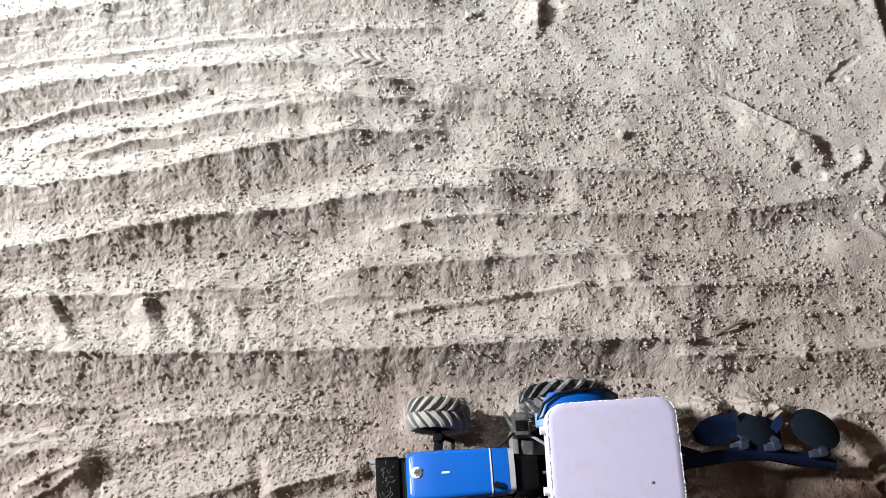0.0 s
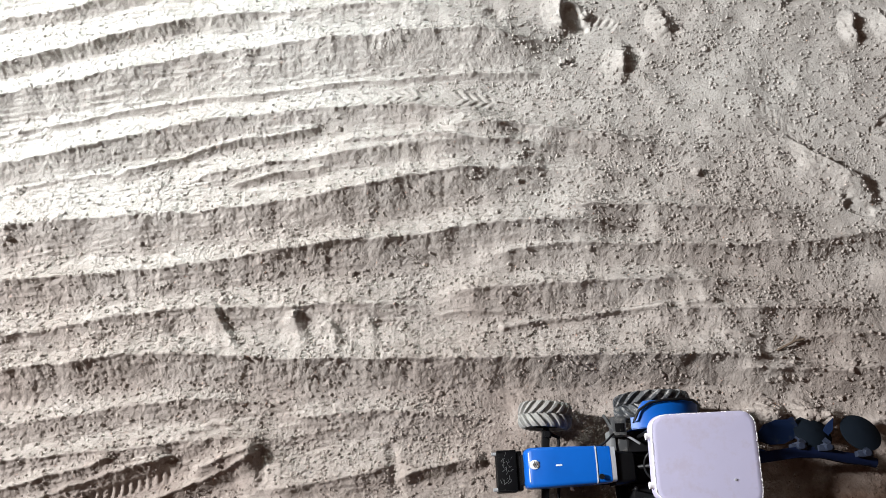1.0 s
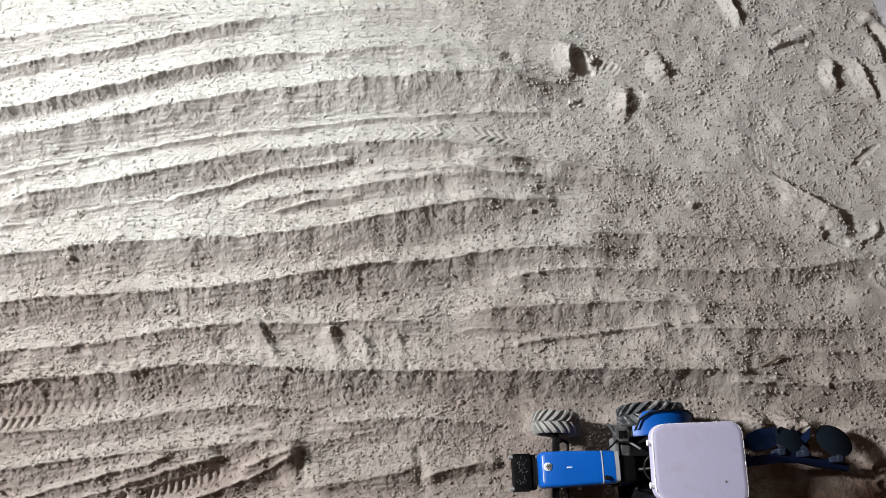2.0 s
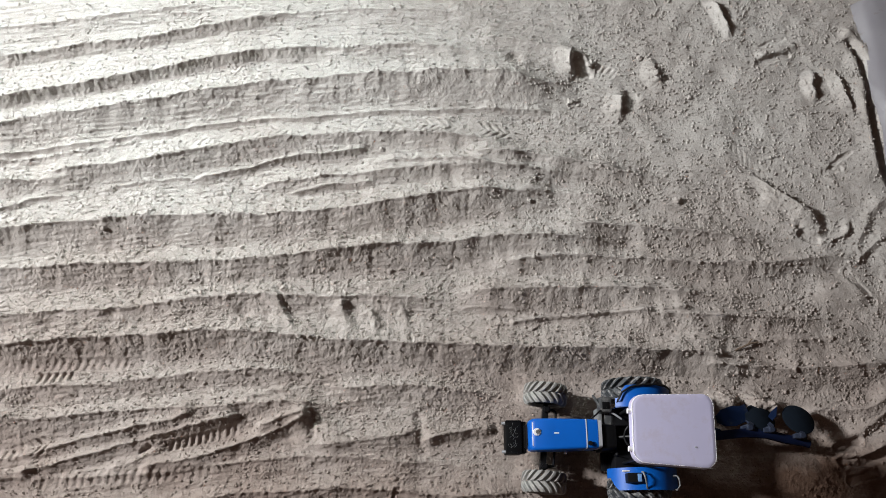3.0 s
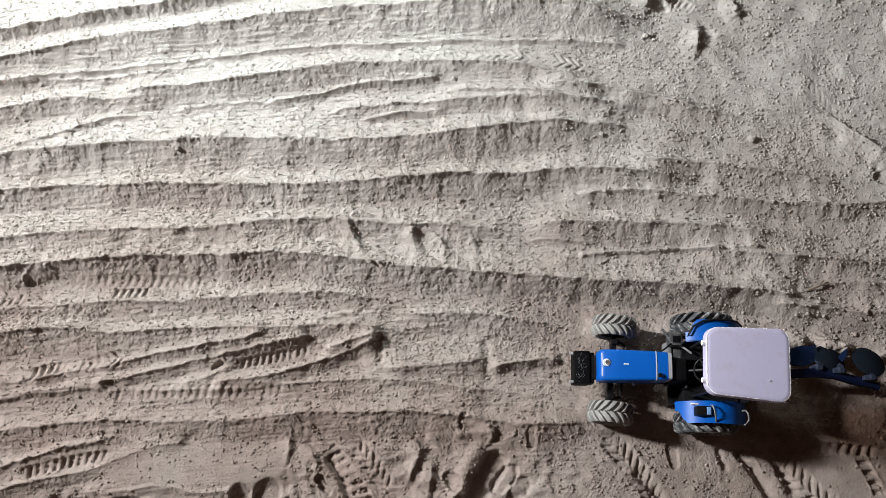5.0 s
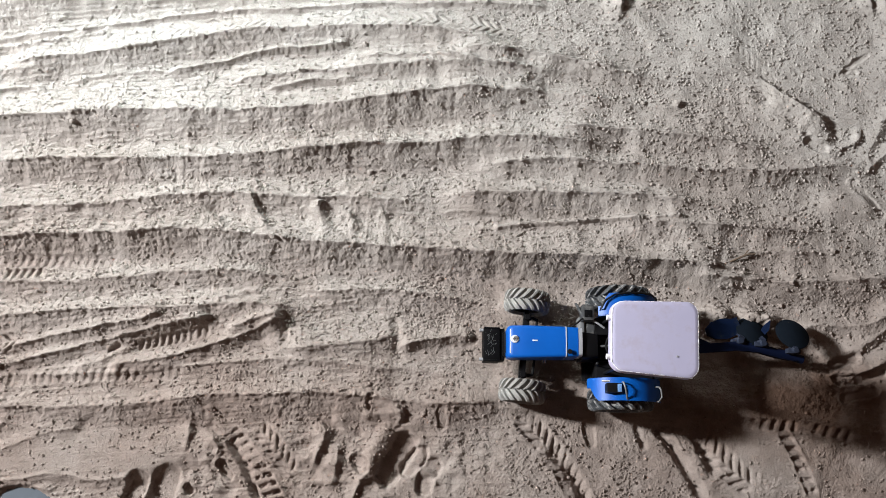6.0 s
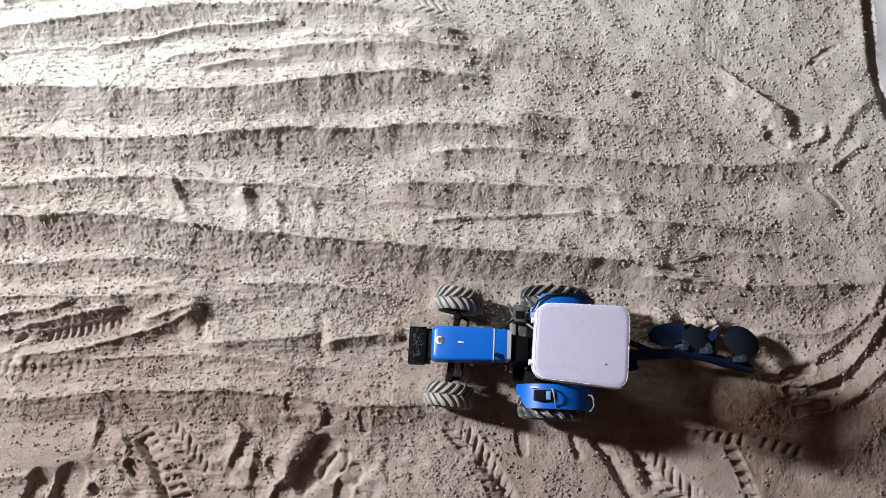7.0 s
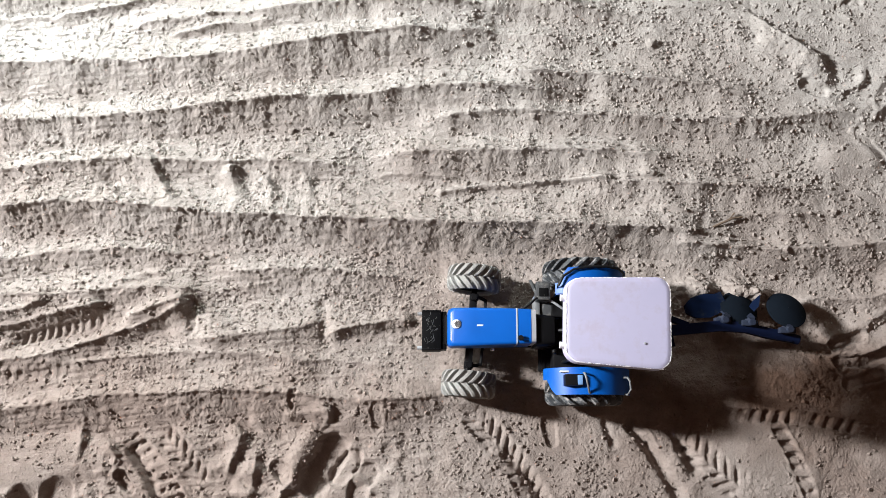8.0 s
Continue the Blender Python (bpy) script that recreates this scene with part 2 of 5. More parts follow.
def crest(pts, h, up, down, fade=0.0):
    """A furrow's crest that runs across the bed: gentle on its far side, a ragged lip and a hollow face on its near side."""
    global H, EDGE
    px, py = zip(*pts)
    CRESTS.append(1)
    lead = 1.0 if px[0] < -0.60 else 0.0
    if lead:
        px, py = (px[0] - 0.3, *px), (py[0] - 0.3 * (py[1] - py[0]) / (px[1] - px[0]), *py)
    wig = np.random.default_rng(100 + len(CRESTS)).standard_normal(len(xs))
    wig = sum(a * np.convolve(wig, np.hanning(int(w / STEP)), "same") / math.sqrt(w / STEP) for a, w in ((0.0006, 0.09), (0.0005, 0.03), (0.0004, 0.012)))
    yc = (spline(px, py, xs) + wig)[None, :] + RAG * (0.4 if fade else np.clip(0.75 - 1.2 * GX, 0.45, 1.0))
    s = GY - yc
    a = np.clip((xs - px[0]) / (fade or 0.05) + 0.5, 0, 1) * np.clip((px[-1] - xs) / (fade or 0.12) + 0.5, 0, 1)
    a = (a * a * (3 - 2 * a) * (1 + (0.0 if fade else 0.30) / (1 + np.exp(-(xs + 0.14) * 14))))[None, :]
    w = down * 1.7
    f = np.clip(1 + s / w, 0, 1)
    lip = np.clip(1 + s / 0.0026, 0, 1)
    lip = lip * lip * (3 - 2 * lip)
    torn = (np.clip(1.5 * np.interp(xs, np.linspace(X0, X1, 40), np.random.default_rng(300 + len(CRESTS)).random(40)) - 0.45, 0, 1) * np.clip((0.25 - xs) / 0.3, 0.25, 1))[None, :]
    drop = min(0.15, 0.0014 / h) * torn if not fade else 0.10
    near = (1 - drop) * f**1.2 + drop * lip
    far = np.exp(-np.maximum(s, 0) / up * 0.9) * np.clip(1 - s / (up * 3.2), 0, 1)
    H += h * (1.6 if h > 0.0055 else 1.3) * a * np.where(s > 0, far, near) * (1 + 0.05 * PATCHY)
    if not fade:
        H += 0.0012 * a * np.exp(-(((s - 0.0012) / 0.0032) ** 2))
    EDGE = np.maximum(EDGE, a * np.exp(-(((s + 0.0012) / 0.0022) ** 2)) * min(1.0, h / 0.009) * (0.0 if fade else torn))


def along(pts):
    """For each point of the bed: how far along the line it lies, and how far beside it."""
    d = np.full(GX.shape, 9.0)
    s_at = np.zeros(GX.shape)
    side = np.zeros(GX.shape)
    pts, run = [np.array(p) for p in pts], 0.0
    for a, b in zip(pts, pts[1:]):
        v = b - a
        n = np.hypot(*v)
        t = ((GX - a[0]) * v[0] + (GY - a[1]) * v[1]) / n**2
        tc = np.clip(t, 0, 1)
        dd = np.hypot(GX - a[0] - tc * v[0], GY - a[1] - tc * v[1])
        sg = ((GX - a[0]) * v[1] - (GY - a[1]) * v[0]) / n
        near = dd < d
        d = np.where(near, dd, d)
        s_at = np.where(near, run + tc * n, s_at)
        side = np.where(near, np.clip(sg, -dd, dd), side)
        run += n
    return s_at, d, side, run


def band(pts, h, w):
    """A rounded ridge, or with negative height a groove, along a line."""
    global H, PRESSED
    s, d, _, run = along(pts)
    d = np.maximum(d + RAG * 0.6 + WOB * 0.14, 0)
    H += h * np.exp(-((d / w) ** 2.4)) * (1 + 0.15 * PATCHY)
    if h > 0.003:
        PRESSED = np.maximum(PRESSED, 0.6 * np.exp(-((d / w) ** 2)))


def tread(pts, width, depth, pitch, kind):
    """A wheel rut pressed flat, with the marks of the tyre's lugs."""
    global H, PRESSED
    s, d, side, run = along(pts)
    r = np.abs(side) / (width / 2)
    ends = np.clip(s / 0.006, 0, 1) * np.clip((run - s) / 0.006, 0, 1)
    inside = ends / (1 + np.exp(np.minimum((r - 1.0) * 14, 50)))
    PRESSED = np.maximum(PRESSED, np.clip(1.6 - r, 0, 1) * ends)
    phase = s / pitch + (0.9 * r if kind == "chevron" else 0.22 * side / (width / 2)) + np.where(side > 0, 0.5 if kind == "chevron" else 0.0, 0.0)
    wave = np.cos(2 * np.pi * phase)
    lug = np.clip(1 + 0.45 * PATCHY + RAG * 500, 0.1, 1.4) / (1 + np.exp(-(wave - (0.35 if kind == "chevron" else 0.1)) * 7))
    gap = np.exp(-((r - 0.0) / 0.12) ** 2) if kind == "chevron" else 0.0
    H += inside * (-0.75 * depth * lug * (1 - 0.6 * gap) - 0.2 * depth)
    H += 0.30 * depth * ends * np.clip(0.6 + 0.6 * PATCHY, 0, 1.3) * np.exp(-((r - 1.15) / 0.22) ** 2)


def mound(x, y, h, rx, ry, turn):
    """A heap, or with negative height a hole, with an oval plan."""
    global H
    c, sn = math.cos(radians(turn)), math.sin(radians(turn))
    u = (c * (GX - x) + sn * (GY - y)) / rx
    v = (-sn * (GX - x) + c * (GY - y)) / ry
    r = np.hypot(u, v) + RAG * 100
    H += h * np.exp(-np.maximum(r, 0) ** (2.6 if h > 0 else 3.4))


def trough(pts, width, depth):
    """A print pressed along a line: steep walls, a nearly level floor and a broken rim."""
    global H, PRESSED
    s, d, _, run = along(pts)
    r = (d + WOB * 0.45 + RAG * 1.0) / (width / 2)
    t = np.clip((1.08 - r) / 0.36, 0, 1)
    PRESSED = np.maximum(PRESSED, np.clip((1.4 - r) * 3, 0, 1))
    H += -depth * t * t * (3 - 2 * t) + min(0.0020, 0.22 * depth) * np.clip(0.5 + 0.7 * PATCHY, 0, 1.3) * np.exp(-(((r - 1.25) / 0.24) ** 2))


def spur(pts, h, wide, steep, taper=0.35):
    """A spur of slid soil: a broad flank on one side, a steep one on the other, lower or higher towards its end."""
    global H, PRESSED
    s, d, side, run = along(pts)
    lean = 0.5 + 0.5 * side / np.maximum(d, 1e-6)
    q = np.maximum(d + RAG * 0.8 + WOB * 0.45, 0) / (steep + (wide - steep) * lean * lean * (3 - 2 * lean))
    ends = np.clip(s / (0.3 * run) + 0.5, 0, 1) * np.clip((run - s) / (0.3 * run) + 0.5, 0, 1)
    H += h * (1 - taper * s / run) * ends * np.where(side > 0, np.clip(1 - q, 0, 1) ** 1.35, np.clip(1 - q, 0, 1))
    PRESSED = np.maximum(PRESSED, 0.6 * ends * np.clip(1.1 - q, 0, 1))


def churn(x, y, rx, ry, turn, amp):
    """Trampled soil: lumps and flat-bottomed hollows in no order."""
    global H
    c, sn = math.cos(radians(turn)), math.sin(radians(turn))
    r = np.hypot((c * (GX - x) + sn * (GY - y)) / rx, (-sn * (GX - x) + c * (GY - y)) / ry) + 0.25 * PATCHY
    mask = 1 / (1 + np.exp(np.clip((r - 1) * 7, -50, 50)))
    H += amp * mask * (np.clip(1.6 * FOLDS, -1.1, 2.2) + 0.4 * PATCHY)


def flat(x, y, rx, ry, turn, z):
    """A strip pressed or dragged smooth."""
    FLATS.append((x, y, rx, ry, turn, z, True))


# broad furrows, from the far side of the bed to the near side
crest([(-0.746, 0.535), (-0.674, 0.544), (-0.566, 0.569), (-0.442, 0.596)], 0.006, 0.02, 0.014)
crest([(-0.736, 0.492), (-0.673, 0.503), (-0.609, 0.519), (-0.487, 0.546), (-0.415, 0.568), (-0.349, 0.587)], 0.006, 0.03, 0.008)
crest([(-0.393, 0.572), (-0.304, 0.595), (-0.163, 0.61), (-0.073, 0.611)], 0.004, 0.02, 0.014)
crest([(-0.721, 0.422), (-0.68, 0.435), (-0.584, 0.462), (-0.515, 0.483), (-0.444, 0.506), (-0.372, 0.525), (-0.328, 0.534)], 0.009, 0.03, 0.007)
crest([(-0.342, 0.529), (-0.283, 0.538), (-0.223, 0.545), (-0.148, 0.552), (-0.086, 0.547)], 0.006, 0.03, 0.012)
crest([(-0.751, 0.369), (-0.712, 0.382), (-0.645, 0.406), (-0.577, 0.422), (-0.508, 0.44), (-0.437, 0.458), (-0.366, 0.475), (-0.293, 0.488), (-0.157, 0.506), (-0.07, 0.513), (0.006, 0.508)], 0.014, 0.035, 0.027)
crest([(-0.604, 0.375), (-0.501, 0.398), (-0.431, 0.416), (-0.36, 0.429), (-0.288, 0.439), (-0.216, 0.451), (-0.142, 0.46), (-0.068, 0.467), (0.014, 0.47)], 0.0043, 0.005, 0.0035, 0.015)
crest([(-0.704, 0.347), (-0.601, 0.363), (-0.547, 0.378), (-0.5, 0.392)], 0.004, 0.012, 0.007)
crest([(-0.597, 0.342), (-0.495, 0.363), (-0.461, 0.372), (-0.412, 0.385), (-0.357, 0.398), (-0.285, 0.409), (-0.213, 0.418), (-0.14, 0.423), (-0.066, 0.419)], 0.011, 0.03, 0.017)
crest([(-0.723, 0.311), (-0.697, 0.319), (-0.657, 0.327), (-0.623, 0.329), (-0.596, 0.334)], 0.009, 0.02, 0.012)
crest([(-0.624, 0.3), (-0.605, 0.309), (-0.568, 0.315)], 0.0043, 0.006, 0.0042, 0.015)
crest([(-0.418, 0.347), (-0.387, 0.357), (-0.353, 0.368), (-0.319, 0.381), (-0.269, 0.389), (-0.219, 0.398)], 0.0054, 0.0055, 0.0038, 0.015)
crest([(-0.531, 0.326), (-0.491, 0.336), (-0.421, 0.345), (-0.372, 0.345)], 0.003, 0.012, 0.006)
crest([(-0.349, 0.337), (-0.301, 0.349), (-0.266, 0.357), (-0.209, 0.365), (-0.152, 0.373), (-0.087, 0.381)], 0.006, 0.016, 0.011)
crest([(-0.302, 0.332), (-0.264, 0.344), (-0.208, 0.352)], 0.0043, 0.006, 0.0042, 0.015)
crest([(-0.21, 0.377), (-0.15, 0.387), (-0.094, 0.388), (-0.036, 0.383), (0.023, 0.382)], 0.007, 0.014, 0.014)
crest([(-0.721, 0.244), (-0.682, 0.253), (-0.617, 0.265), (-0.55, 0.276), (-0.482, 0.286), (-0.414, 0.293), (-0.344, 0.297), (-0.275, 0.306), (-0.205, 0.318), (-0.146, 0.332), (-0.078, 0.347), (-0.02, 0.351)], 0.015, 0.035, 0.022)
crest([(-0.711, 0.199), (-0.672, 0.207), (-0.54, 0.224), (-0.406, 0.236), (-0.338, 0.245), (-0.27, 0.256), (-0.229, 0.263), (-0.173, 0.270), (-0.117, 0.277), (-0.061, 0.285), (0.009, 0.292), (0.067, 0.292)], 0.011, 0.028, 0.016)
crest([(-0.27, 0.254), (-0.229, 0.262), (-0.166, 0.273)], 0.0022, 0.005, 0.0035, 0.015)
crest([(-0.039, 0.26), (0.045, 0.27), (0.116, 0.27), (0.188, 0.272), (0.295, 0.276), (0.368, 0.29)], 0.0070, 0.02, 0.012)
crest([(-0.698, 0.144), (-0.66, 0.152), (-0.596, 0.162), (-0.53, 0.17), (-0.465, 0.18), (-0.399, 0.192), (-0.333, 0.201), (-0.265, 0.202), (-0.196, 0.205), (-0.139, 0.209)], 0.008, 0.04, 0.014)
crest([(-0.08, 0.219), (0.011, 0.227), (0.081, 0.231), (0.151, 0.231), (0.207, 0.229)], 0.0097, 0.02, 0.016)
crest([(-0.086, 0.199), (-0.058, 0.201), (-0.017, 0.201)], 0.0022, 0.003, 0.0021, 0.015)
band([(-0.027, 0.185), (0.011, 0.192), (0.053, 0.197), (0.08, 0.202), (0.122, 0.206), (0.178, 0.212)], 0.006, 0.003)
crest([(-0.652, 0.116), (-0.62, 0.122), (-0.576, 0.13), (-0.459, 0.143), (-0.327, 0.154), (-0.286, 0.152), (-0.246, 0.15), (-0.192, 0.15), (-0.124, 0.15), (-0.056, 0.151), (0.012, 0.153), (0.08, 0.155), (0.149, 0.156), (0.218, 0.156)], 0.013, 0.03, 0.016)
crest([(-0.678, 0.061), (-0.641, 0.068), (-0.578, 0.078), (-0.515, 0.085), (-0.451, 0.094), (-0.387, 0.105), (-0.322, 0.112), (-0.255, 0.112)], 0.007, 0.022, 0.012)
crest([(-0.396, 0.074), (-0.331, 0.082), (-0.293, 0.09), (-0.253, 0.09)], 0.002, 0.01, 0.006)
crest([(-0.227, 0.095), (-0.161, 0.103), (-0.121, 0.102), (-0.068, 0.098)], 0.006, 0.02, 0.015)
crest([(0.203, 0.144), (0.251, 0.144), (0.286, 0.143), (0.341, 0.147), (0.403, 0.155), (0.454, 0.162)], 0.0075, 0.02, 0.016)
crest([(-0.672, 0.035), (-0.635, 0.043), (-0.572, 0.045), (-0.509, 0.052), (-0.446, 0.06), (-0.394, 0.064), (-0.33, 0.072), (-0.259, 0.078)], 0.011, 0.018, 0.02)
crest([(-0.08, 0.399), (0.008, 0.401), (0.081, 0.393), (0.14, 0.384)], 0.0081, 0.02, 0.014)
crest([(-0.028, 0.354), (0.045, 0.354), (0.118, 0.349)], 0.0041, 0.02, 0.014)
crest([(0.038, 0.309), (0.117, 0.312), (0.196, 0.31), (0.261, 0.304)], 0.0081, 0.02, 0.015)
crest([(-0.072, 0.575), (0.005, 0.569), (0.067, 0.557)], 0.0041, 0.02, 0.014)
crest([(0.115, 0.204), (0.185, 0.202), (0.255, 0.204), (0.325, 0.206)], 0.0081, 0.02, 0.015)
crest([(0.184, 0.178), (0.253, 0.176), (0.359, 0.183)], 0.0054, 0.02, 0.014)
# ridges thrown up beside the wheel ruts
crest([(-0.635, -0.013), (-0.588, -0.001), (-0.546, 0.012), (-0.492, 0.029), (-0.443, 0.042), (-0.393, 0.057)], 0.0058, 0.0090, 0.0063, 0.015)
crest([(-0.566, -0.015), (-0.536, -0.005), (-0.501, 0.009), (-0.44, 0.028), (-0.391, 0.044), (-0.341, 0.057)], 0.0063, 0.0105, 0.0073, 0.015)
crest([(-0.62, -0.024), (-0.584, -0.016), (-0.555, -0.008)], 0.0050, 0.0090, 0.0063, 0.015)
crest([(-0.473, -0.005), (-0.443, 0.006), (-0.42, 0.018)], 0.0050, 0.0120, 0.0084, 0.015)
crest([(-0.435, -0.003), (-0.374, 0.012), (-0.325, 0.031), (-0.288, 0.047), (-0.26, 0.063)], 0.0076, 0.0120, 0.0084, 0.015)
crest([(-0.314, 0.048), (-0.289, 0.059), (-0.264, 0.067)], 0.0063, 0.0090, 0.0063, 0.015)
mound(-0.265, 0.048, 0.007, 0.012, 0.02, 10)
crest([(-0.25, 0.028), (-0.196, 0.038), (-0.157, 0.046), (-0.135, 0.052)], 0.007, 0.02, 0.013)
mound(-0.236, 0.044, 0.006, 0.018, 0.015, 0)
band([(-0.134, 0.066), (-0.131, 0.048), (-0.128, 0.032)], -0.003, 0.006)
crest([(-0.126, 0.04), (-0.099, 0.05), (-0.05, 0.057)], 0.0063, 0.0090, 0.0063, 0.015)
crest([(-0.654, -0.038), (-0.619, -0.028), (-0.527, -0.018), (-0.434, -0.01), (-0.36, 0.003), (-0.272, 0.016), (-0.181, 0.017), (-0.116, 0.016)], 0.005, 0.02, 0.013)
crest([(-0.642, -0.07), (-0.608, -0.062), (-0.548, -0.054), (-0.428, -0.044), (-0.368, -0.034), (-0.338, -0.028), (-0.246, -0.019), (-0.185, -0.015), (-0.122, -0.018), (-0.06, -0.016), (-0.017, -0.011)], 0.0085, 0.032, 0.018)
crest([(-0.624, -0.099), (-0.602, -0.09), (-0.568, -0.08), (-0.539, -0.071)], 0.006, 0.008, 0.012)
crest([(-0.614, -0.123), (-0.563, -0.108), (-0.53, -0.093), (-0.502, -0.079), (-0.461, -0.069)], 0.0063, 0.0105, 0.0073, 0.015)
# rims along the smooth strip
crest([(-0.559, -0.131), (-0.518, -0.126), (-0.483, -0.118), (-0.441, -0.122), (-0.4, -0.117)], 0.0043, 0.008, 0.0056, 0.015)
flat(-0.445, -0.093, 0.12, 0.026, 5, -0.003)
flat(0.273, -0.043, 0.034, 0.026, -25, -0.007)
# wheel ruts with lug marks
tread([(-0.648, -0.012), (-0.625, -0.002), (-0.589, 0.005), (-0.565, 0.012)], 0.014, 0.005, 0.009, "bars")
tread([(-0.565, 0.012), (-0.541, 0.019)], 0.018, 0.004, 0.009, "chevron")
tread([(-0.417, 0.021), (-0.377, 0.032), (-0.333, 0.044)], 0.012, 0.0036, 0.008, "bars")
tread([(-0.632, -0.118), (-0.599, -0.106), (-0.565, -0.096), (-0.536, -0.09)], 0.013, 0.005, 0.009, "bars")
tread([(-0.303, -0.063), (-0.283, -0.082), (-0.262, -0.107), (-0.241, -0.138)], 0.018, 0.0080, 0.01, "bars")
tread([(-0.273, -0.058), (-0.253, -0.074), (-0.232, -0.102)], 0.02, 0.004, 0.01, "chevron")
tread([(0.009, -0.023), (0.031, -0.046), (0.059, -0.077), (0.084, -0.117)], 0.024, 0.0042, 0.0105, "chevron")
tread([(0.208, -0.037), (0.236, -0.063), (0.266, -0.083)], 0.028, 0.0034, 0.0115, "chevron")
tread([(0.253, -0.017), (0.297, -0.016), (0.328, -0.016), (0.378, -0.023)], 0.012, 0.0042, 0.012, "bars")
tread([(0.297, -0.019), (0.314, -0.049), (0.331, -0.089)], 0.013, 0.0045, 0.012, "bars")
band([(0.163, -0.031), (0.18, -0.051), (0.195, -0.074), (0.213, -0.103)], -0.009, 0.0055)
band([(0.197, -0.027), (0.214, -0.049), (0.221, -0.067)], -0.008, 0.007)
band([(0.047, -0.063), (0.066, -0.08), (0.081, -0.105)], -0.008, 0.006)
band([(0.137, -0.03), (0.146, -0.048)], -0.004, 0.004)
crest([(0.177, -0.03), (0.189, -0.051)], 0.0022, 0.004, 0.0028, 0.015)
band([(-0.299, -0.077), (-0.281, -0.1), (-0.266, -0.128)], -0.008, 0.004)
mound(-0.511, -0.151, -0.013, 0.024, 0.016, 0)
crest([(-0.542, -0.139), (-0.528, -0.133), (-0.505, -0.131), (-0.483, -0.135)], 0.0032, 0.005, 0.0035, 0.015)
mound(-0.564, -0.147, -0.008, 0.014, 0.014, 0)
mound(-0.588, -0.149, -0.008, 0.012, 0.014, 0)
# trampled soil between the prints
churn(-0.201, -0.077, 0.04, 0.04, 20, 0.0017)
churn(-0.321, -0.093, 0.022, 0.04, 0, 0.0014)
churn(-0.058, -0.067, 0.04, 0.03, 0, 0.0009)
# heaps and holes
spur([(-0.31, 0.2), (-0.3, 0.184), (-0.289, 0.167), (-0.279, 0.151)], 0.0085, 0.024, 0.0050, 0.8)
spur([(-0.232, 0.195), (-0.227, 0.178), (-0.221, 0.161)], 0.0075, 0.022, 0.010, 0.8)
spur([(-0.203, 0.191), (-0.193, 0.182), (-0.19, 0.167)], 0.005, 0.016, 0.005)
spur([(-0.16, 0.193), (-0.155, 0.181), (-0.153, 0.17)], 0.004, 0.02, 0.006)
mound(-0.345, 0.182, -0.004, 0.01, 0.01, 0)
mound(-0.029, 0.544, -0.004, 0.01, 0.01, 0)
mound(0.182, 0.355, 0.003, 0.006, 0.005, 0)
# heaps and prints on the far side
spur([(0.044, 0.561), (0.043, 0.547), (0.046, 0.527)], 0.0115, 0.020, 0.006, 0.1)
trough([(0.056, 0.549), (0.066, 0.532)], 0.020, 0.0045)
mound(0.054, 0.555, 0.004, 0.010, 0.008, 0)
tread([(0.077, 0.543), (0.092, 0.539), (0.107, 0.532)], 0.014, 0.0035, 0.0075, "bars")
spur([(0.159, 0.549), (0.157, 0.539), (0.167, 0.527)], 0.0105, 0.020, 0.006, 0.2)
spur([(0.114, 0.501), (0.109, 0.488), (0.111, 0.473)], 0.0100, 0.022, 0.005, -0.1)
mound(0.126, 0.502, -0.003, 0.012, 0.010, 0)
spur([(0.244, 0.659), (0.253, 0.637), (0.265, 0.611)], 0.0110, 0.014, 0.005, -0.2)
mound(0.282, 0.465, -0.0035, 0.016, 0.016, 10)
# finger marks by the corner of the bed
trough([(0.308, 0.591), (0.343, 0.606)], 0.008, 0.0018)
trough([(0.303, 0.566), (0.346, 0.580)], 0.008, 0.0035)
band([(0.309, 0.579), (0.352, 0.594)], 0.004, 0.007)
spur([(0.375, 0.553), (0.371, 0.531), (0.376, 0.516)], 0.0110, 0.014, 0.006, 0.2)
spur([(0.408, 0.553), (0.414, 0.530), (0.425, 0.501)], 0.0095, 0.014, 0.006, 0.1)
spur([(0.428, 0.605), (0.44, 0.58), (0.446, 0.545), (0.444, 0.511), (0.447, 0.473), (0.452, 0.421)], 0.0055, 0.022, 0.005, -0.4)
band([(0.436, 0.605), (0.448, 0.58), (0.454, 0.545), (0.452, 0.511), (0.455, 0.473), (0.46, 0.421), (0.478, 0.36)], -0.011, 0.007)
band([(0.433, 0.619), (0.456, 0.594), (0.462, 0.555), (0.462, 0.525)], 0.008, 0.009)
trough([(0.390, 0.418), (0.418, 0.440)], 0.008, 0.0018)
trough([(0.379, 0.408), (0.400, 0.416)], 0.010, 0.0018)
# the thumb-wide ridge and the ruts round it
spur([(0.286, 0.395), (0.309, 0.376), (0.336, 0.357), (0.362, 0.338)], 0.0085, 0.024, 0.006, -0.45)
band([(0.301, 0.366), (0.328, 0.347), (0.354, 0.328)], 0.0035, 0.010)
trough([(0.340, 0.318), (0.355, 0.312)], 0.014, 0.0035)
band([(0.268, 0.372), (0.297, 0.348), (0.326, 0.327)], 0.003, 0.010)
spur([(0.402, 0.337), (0.396, 0.323), (0.370, 0.307)], 0.006, 0.010, 0.005, 0.3)
spur([(0.458, 0.381), (0.432, 0.355), (0.419, 0.326), (0.408, 0.304), (0.385, 0.286)], 0.0048, 0.024, 0.010, 0.3)
spur([(0.444, 0.322), (0.425, 0.305), (0.403, 0.285)], 0.006, 0.014, 0.006, 0.2)
trough([(0.365, 0.276), (0.380, 0.273)], 0.010, 0.0016)
